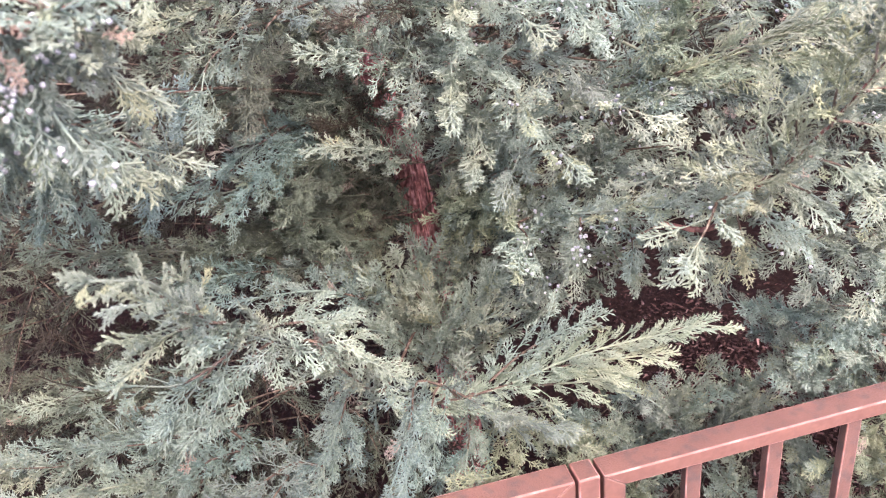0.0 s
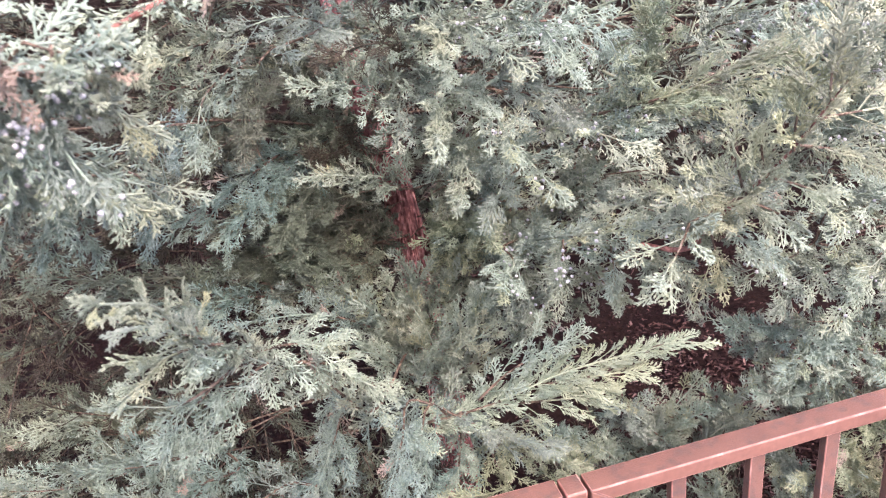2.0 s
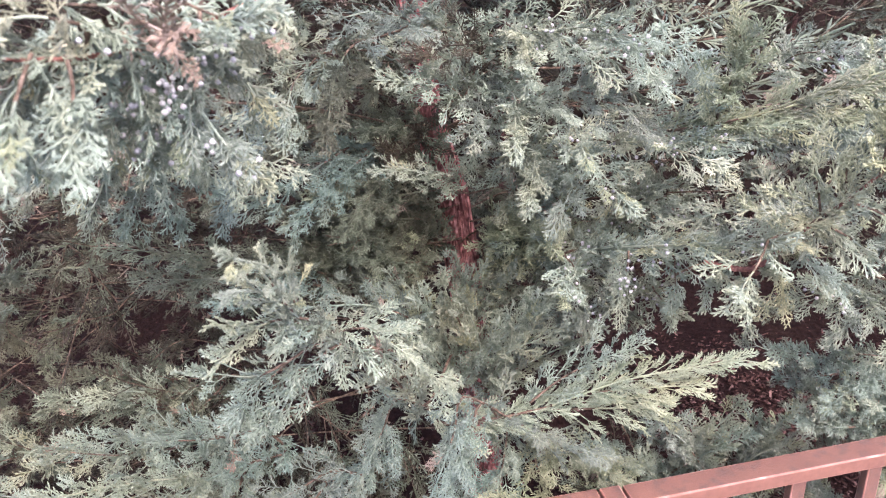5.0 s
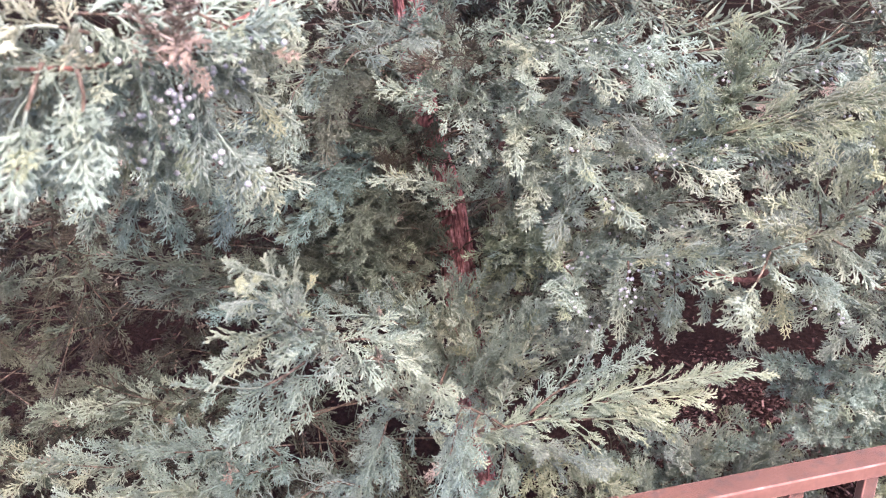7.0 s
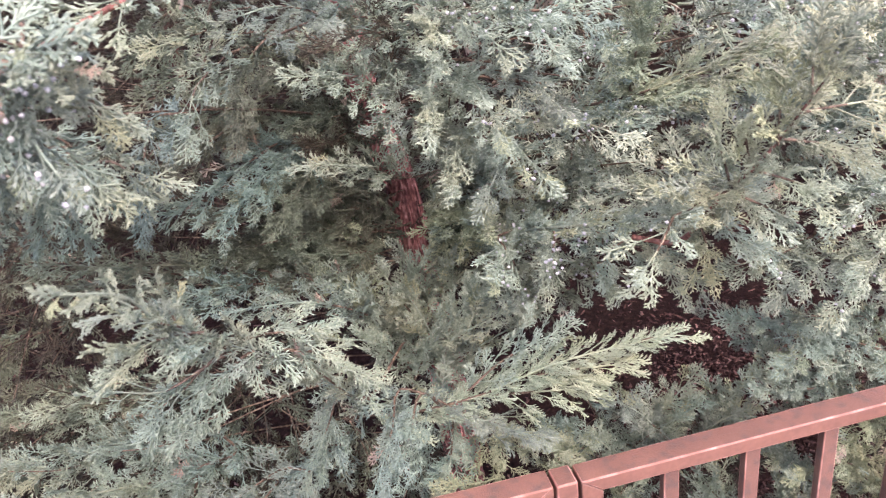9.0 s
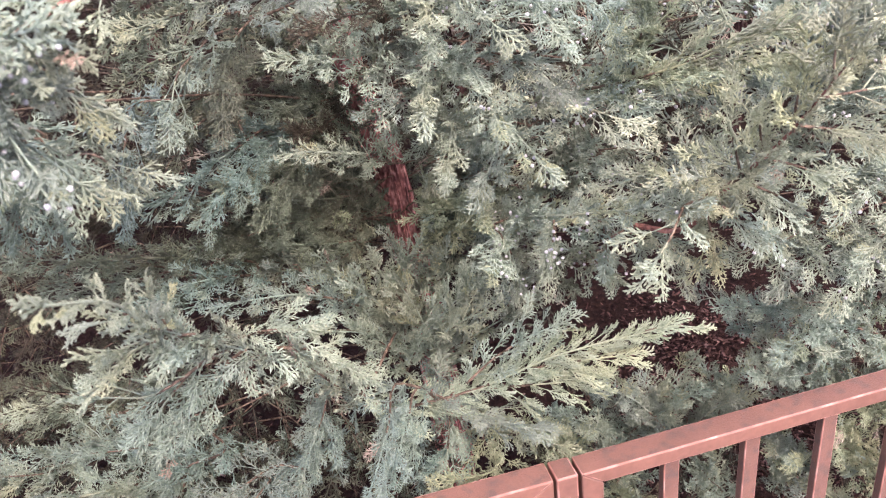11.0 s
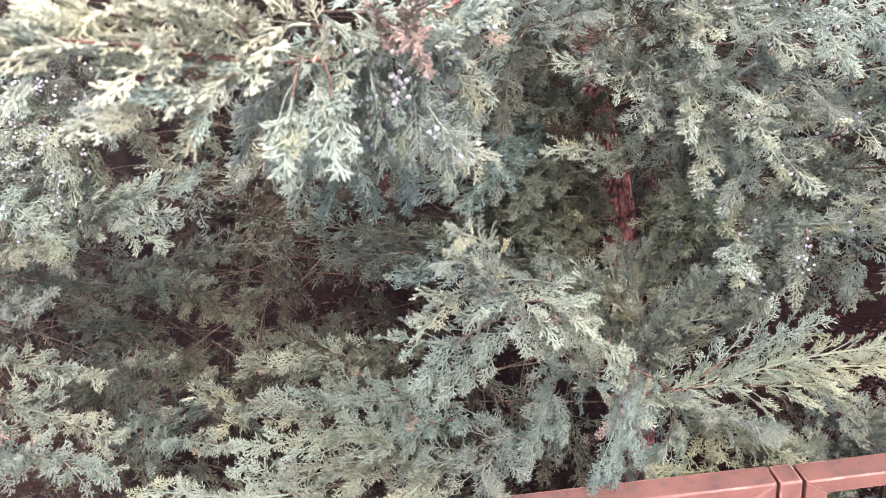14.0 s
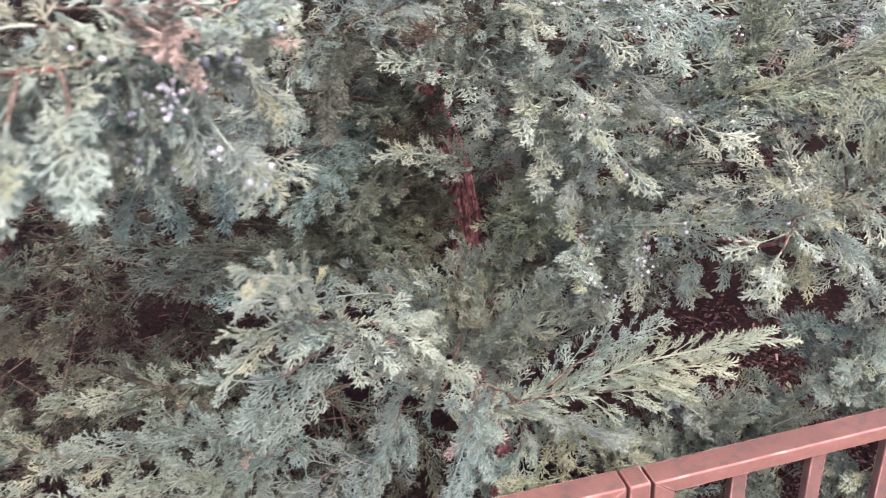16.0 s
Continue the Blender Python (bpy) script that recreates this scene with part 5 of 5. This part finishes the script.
frond([(-0.061, 1.30, 1.178), (-0.015, 1.22, 1.228), (0.034, 1.15, 1.266)], 0.05, 'Y')
frond([(-0.050, 1.30, 1.130), (-0.004, 1.22, 1.183), (0.045, 1.15, 1.229)], 0.05, 'Y')
frond([(0.000, 1.30, 1.246), (0.050, 1.22, 1.285), (0.085, 1.15, 1.319)], 0.05, 'P')
frond([(0.088, 1.25, 1.151), (0.132, 1.18, 1.204), (0.170, 1.12, 1.250)], 0.045, 'P', berry=10)
frond([(0.185, 1.25, 1.270), (0.212, 1.18, 1.314), (0.221, 1.10, 1.360)], 0.05, 'P')
frond([(-0.022, 1.30, 1.346), (0.019, 1.22, 1.378), (0.056, 1.15, 1.378)], 0.05, 'P')
frond([(0.116, 1.15, 1.238), (0.174, 1.10, 1.254), (0.225, 1.05, 1.279), (0.254, 1.02, 1.294)], 0.035, 'T', flat=0.3, thick=0.8)
frond([(0.263, 1.15, 1.153), (0.202, 1.12, 1.179), (0.153, 1.10, 1.209)], 0.045, 'P', hang=0.3, berry=14)
frond([(-0.021, 1.25, 1.081), (0.034, 1.20, 1.130), (0.093, 1.15, 1.165)], 0.05, 'G')
frond([(-0.057, 1.25, 0.914), (-0.072, 1.17, 1.065), (-0.089, 1.12, 1.151)], 0.05, 'P', flat=0.4)
frond([(-0.035, 1.25, 0.913), (-0.005, 1.17, 1.061), (0.026, 1.12, 1.144)], 0.05, 'P', flat=0.4)
frond([(-0.059, 1.20, 0.922), (-0.028, 1.12, 1.047), (0.040, 1.08, 1.107)], 0.05, 'G', flat=0.4)
frond([(-0.095, 1.25, 1.019), (-0.119, 1.18, 1.125), (-0.127, 1.15, 1.175)], 0.05, 'G', flat=0.4)
frond([(-0.612, 1.10, 0.977), (-0.647, 1.04, 1.035), (-0.692, 1.00, 1.056)], 0.05, 'G', flat=0.4)
frond([(-0.833, 1.05, 0.878), (-0.847, 1.00, 0.948), (-0.867, 0.97, 0.987)], 0.055, 'G', flat=0.4)


def twig(points):
    """A thin bare brown side twig with a few short spurs."""
    tree = west if points[0][0] < -0.85 else (east if points[0][0] > 0.5 else main)
    path, length = smooth_path([tree.joint(np.array(points[0]), 0.25)] + points, 0.012)
    path[1:-1] += np.cumsum(rng.standard_normal((len(path) - 2, 3)) * 0.0006, axis=0)
    v, t = tube(path, np.linspace(0.0024, 0.0010, len(path)), 5, 0.1)
    vs, ts, n0 = [v], [t], len(v)
    for i in range(5, len(path) - 2, 6):
        d = unit(path[i + 1] - path[i] + rng.standard_normal(3) * 0.008) * rng.uniform(0.015, 0.045)
        v, t = tube(np.array([path[i], path[i] + d * 0.5 + [0, 0, 0.002], path[i] + d]), [0.0012, 0.001, 0.0007], 4)
        vs.append(v)
        ts.append(t + n0)
        n0 += len(v)
    part("twig", tri_mesh("twig", np.vstack(vs), np.vstack(ts), [TWIG]), tree.root, "thin bare brown twig")


twig([(-0.104, 1.42, 1.152), (-0.193, 1.33, 1.179), (-0.268, 1.22, 1.240), (-0.324, 1.15, 1.272)])
twig([(-0.132, 1.42, 1.192), (-0.172, 1.35, 1.249), (-0.214, 1.28, 1.260), (-0.255, 1.25, 1.234)])
twig([(-0.140, 1.42, 1.106), (-0.184, 1.36, 1.115), (-0.243, 1.30, 1.116)])
twig([(-0.126, 1.42, 1.128), (-0.211, 1.30, 1.205), (-0.276, 1.20, 1.239), (-0.316, 1.12, 1.265)])
twig([(-0.091, 1.42, 1.153), (-0.048, 1.36, 1.201), (-0.000, 1.30, 1.257)])
twig([(-0.125, 1.42, 1.217), (-0.169, 1.36, 1.223), (-0.207, 1.28, 1.271)])
twig([(-0.080, 1.42, 1.252), (-0.028, 1.36, 1.282), (0.027, 1.28, 1.296)])
twig([(-0.133, 1.43, 1.426), (-0.195, 1.36, 1.446), (-0.259, 1.28, 1.499)])
twig([(-0.089, 1.43, 1.457), (-0.020, 1.36, 1.487), (0.065, 1.27, 1.506)])
twig([(-0.115, 1.42, 1.062), (-0.094, 1.30, 1.004), (-0.117, 1.22, 0.986)])
twig([(-0.220, 1.30, 0.977), (-0.252, 1.20, 1.108), (-0.264, 1.15, 1.191)])
twig([(-0.983, 1.40, 1.224), (-1.012, 1.30, 1.289), (-0.926, 1.10, 1.371)])
twig([(-0.743, 1.40, 0.853), (-0.799, 1.30, 0.972), (-0.790, 1.20, 1.083)])
twig([(-0.442, 1.35, 1.253), (-0.528, 1.25, 1.316), (-0.605, 1.20, 1.313)])
twig([(-0.936, 1.40, 1.175), (-0.825, 1.30, 1.166), (-0.671, 1.20, 1.185)])
twig([(0.211, 1.20, 1.366), (0.223, 1.15, 1.389), (0.254, 1.10, 1.416)])

# ---- inner and outer boughs that fill the trees ----
EYE_MID = np.array([0.0, -0.07, 1.73])


def clear_of_view(p):
    """True where a filling bough may grow: not before the open hollow above the litter, nor before the bare part of the trunk."""
    for goal, wide, depth in (((0.40, 1.8, 0.62), 0.10, 9.0), ((0.54, 1.8, 0.60), 0.14, 9.0), ((0.70, 1.8, 0.53), 0.14, 9.0), ((0.82, 1.8, 0.45), 0.12, 9.0), ((-0.09, 1.45, 1.04), 0.09, 1.47), ((-0.10, 1.45, 1.14), 0.12, 1.47), ((-0.13, 1.46, 1.26), 0.05, 1.47), ((-0.15, 1.46, 1.37), 0.05, 1.47)):
        way = unit(np.array(goal) - EYE_MID)
        along = (p - EYE_MID) @ way
        if p[1] < depth and np.linalg.norm(p - EYE_MID - way * along) < wide * along / 2.0 + 0.03:
            return False
    return True


def fill(tree, count, zlow, zhigh, reach, kinds, templates, size, width, front=None, seed=1, gap=0.03, facing=None):
    """Boughs from the trunk outward, at random heights and turns."""
    g = np.random.default_rng(seed)
    made = tries = 0
    while made < count and tries < 4000:
        tries += 1
        z = g.uniform(zlow, zhigh)
        c = tree.trunk[np.abs(tree.trunk[:, 2] - z).argmin()]
        a = g.uniform(0, 6.283) if facing is None else g.uniform(*facing)
        out = np.array([math.cos(a), math.sin(a), 0])
        far = reach(z) * g.uniform(0.6, 1.0)
        p1 = c + out * far * 0.35 + [0, 0, 0.03]
        p2 = c + out * far * 0.75 + [0, 0, 0.10 * g.uniform(-0.5, 1)]
        p3 = c + out * far + [0, 0, g.uniform(-0.12, 0.1)]
        if front is not None and min(p1[1], p2[1], p3[1]) < front:
            continue
        if not all(clear_of_view(p1 + (p3 - p1) * k + (p2 - (p1 + p3) / 2) * k * (1 - k) * 4) for k in (0.2, 0.4, 0.6, 0.8, 1.0)):
            continue
        grow(tree, [p1, p2, p3], width, kinds[g.integers(0, len(kinds))], hang=0.25, templates=templates, size=size, gap=gap, join=0.04, dead=0.04)
        made += 1


# Dark leaf kinds put the shade of the interior into these boughs' colour.
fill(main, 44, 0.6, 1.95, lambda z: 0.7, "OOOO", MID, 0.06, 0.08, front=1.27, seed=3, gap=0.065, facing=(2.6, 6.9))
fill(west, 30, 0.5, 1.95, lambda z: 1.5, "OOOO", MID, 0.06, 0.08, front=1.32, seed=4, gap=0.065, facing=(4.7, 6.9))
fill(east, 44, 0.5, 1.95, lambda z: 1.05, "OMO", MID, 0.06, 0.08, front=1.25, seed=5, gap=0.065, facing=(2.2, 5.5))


def thicket(tree, count, xs_, ys_, zs_, kinds, seed):
    """Shoots that crowd the space behind the outer fronds, reaching to the light; dark kinds paint its shade."""
    g = np.random.default_rng(seed)
    made = tries = 0
    while made < count and tries < 3000:
        tries += 1
        p1 = np.array([g.uniform(*xs_), g.uniform(*ys_), g.uniform(*zs_)])
        out = unit(np.array([g.normal(0, 0.6), -0.8, g.normal(0.1, 0.35)]))
        p2 = p1 + out * g.uniform(0.08, 0.13)
        p3 = p2 + unit(out + [g.normal(0, 0.3), 0, g.normal(-0.1, 0.3)]) * g.uniform(0.08, 0.13)
        if not all(clear_of_view(p) for p in (p1, p2, p3)):
            continue
        grow(tree, [p1, p2, p3], 0.06, kinds[g.integers(0, len(kinds))], hang=0.15, templates=MID, size=0.062, gap=0.034, join=0.25, dead=0.02)
        made += 1


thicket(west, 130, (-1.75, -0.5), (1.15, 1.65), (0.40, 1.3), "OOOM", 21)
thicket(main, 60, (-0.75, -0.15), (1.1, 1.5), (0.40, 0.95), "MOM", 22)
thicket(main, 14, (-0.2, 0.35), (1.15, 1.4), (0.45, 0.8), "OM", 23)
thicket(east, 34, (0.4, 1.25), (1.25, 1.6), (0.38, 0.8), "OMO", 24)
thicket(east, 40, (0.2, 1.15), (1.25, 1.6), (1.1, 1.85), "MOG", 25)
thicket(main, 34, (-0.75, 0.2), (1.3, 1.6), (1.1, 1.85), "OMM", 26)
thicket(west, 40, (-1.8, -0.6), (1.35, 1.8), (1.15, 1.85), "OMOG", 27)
# Boughs on the far side, added out of view to block sun on the rail.
fill(main, 34, 1.35, 2.3, lambda z: 0.95, "OGB", COARSE, 0.2, 0.18, front=1.35, seed=12, gap=0.1, facing=(-0.3, 1.5))
# Canopy above the view, added to shade the interior below.
fill(main, 34, 1.98, 2.5, lambda z: 1.0, "GBG", COARSE, 0.2, 0.18, front=0.5, seed=31, gap=0.1, facing=(3.3, 6.1))
fill(west, 34, 1.98, 2.5, lambda z: 1.45, "GBG", COARSE, 0.2, 0.18, front=0.5, seed=32, gap=0.1, facing=(4.4, 6.6))
fill(east, 9, 2.1, 2.5, lambda z: 1.2, "GBG", COARSE, 0.2, 0.18, front=0.6, seed=33, gap=0.1, facing=(2.9, 5.2))
# Unseen tops that complete the trees and also shade them.
for tree, seed in ((main, 6), (west, 7), (east, 8)):
    fill(tree, 26, 1.95, 2.35, lambda z: 0.2 + 0.55 * (2.45 - z) / 0.5, "GB", COARSE, 0.2, 0.18, seed=seed, gap=0.1)

# ---- hedge added behind to block light, before a dark backdrop ----
back = Tree("juniper_tree", "dark juniper added behind to close the background", [(0.0, 2.7, 0.3), (0.03, 2.72, 1.5), (0.0, 2.7, 3.6)], 0.04, 0.008, SHADED_BARK)
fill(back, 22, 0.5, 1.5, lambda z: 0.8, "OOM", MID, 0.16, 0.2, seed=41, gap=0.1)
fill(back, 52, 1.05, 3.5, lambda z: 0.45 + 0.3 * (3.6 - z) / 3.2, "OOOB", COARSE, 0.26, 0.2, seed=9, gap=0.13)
for x, y, turn in ((-1.0, 2.65, 70), (-2.0, 2.75, 160), (1.0, 2.8, 250), (2.0, 2.7, 310), (3.0, 2.8, 40)):
    copy_thing(back.root, Matrix.Translation((x, y, 0)) @ Matrix.Rotation(radians(turn), 4, "Z") @ Matrix.Translation((0, -2.7, 0)))
# Backdrop wall, added so that gaps in the hedge stay dark.
slab("backdrop_wall", -7, 7, 3.6, 3.75, 0.2, 3.3, BACKDROP, "dark brown backdrop wall added behind the hedge", "fence")
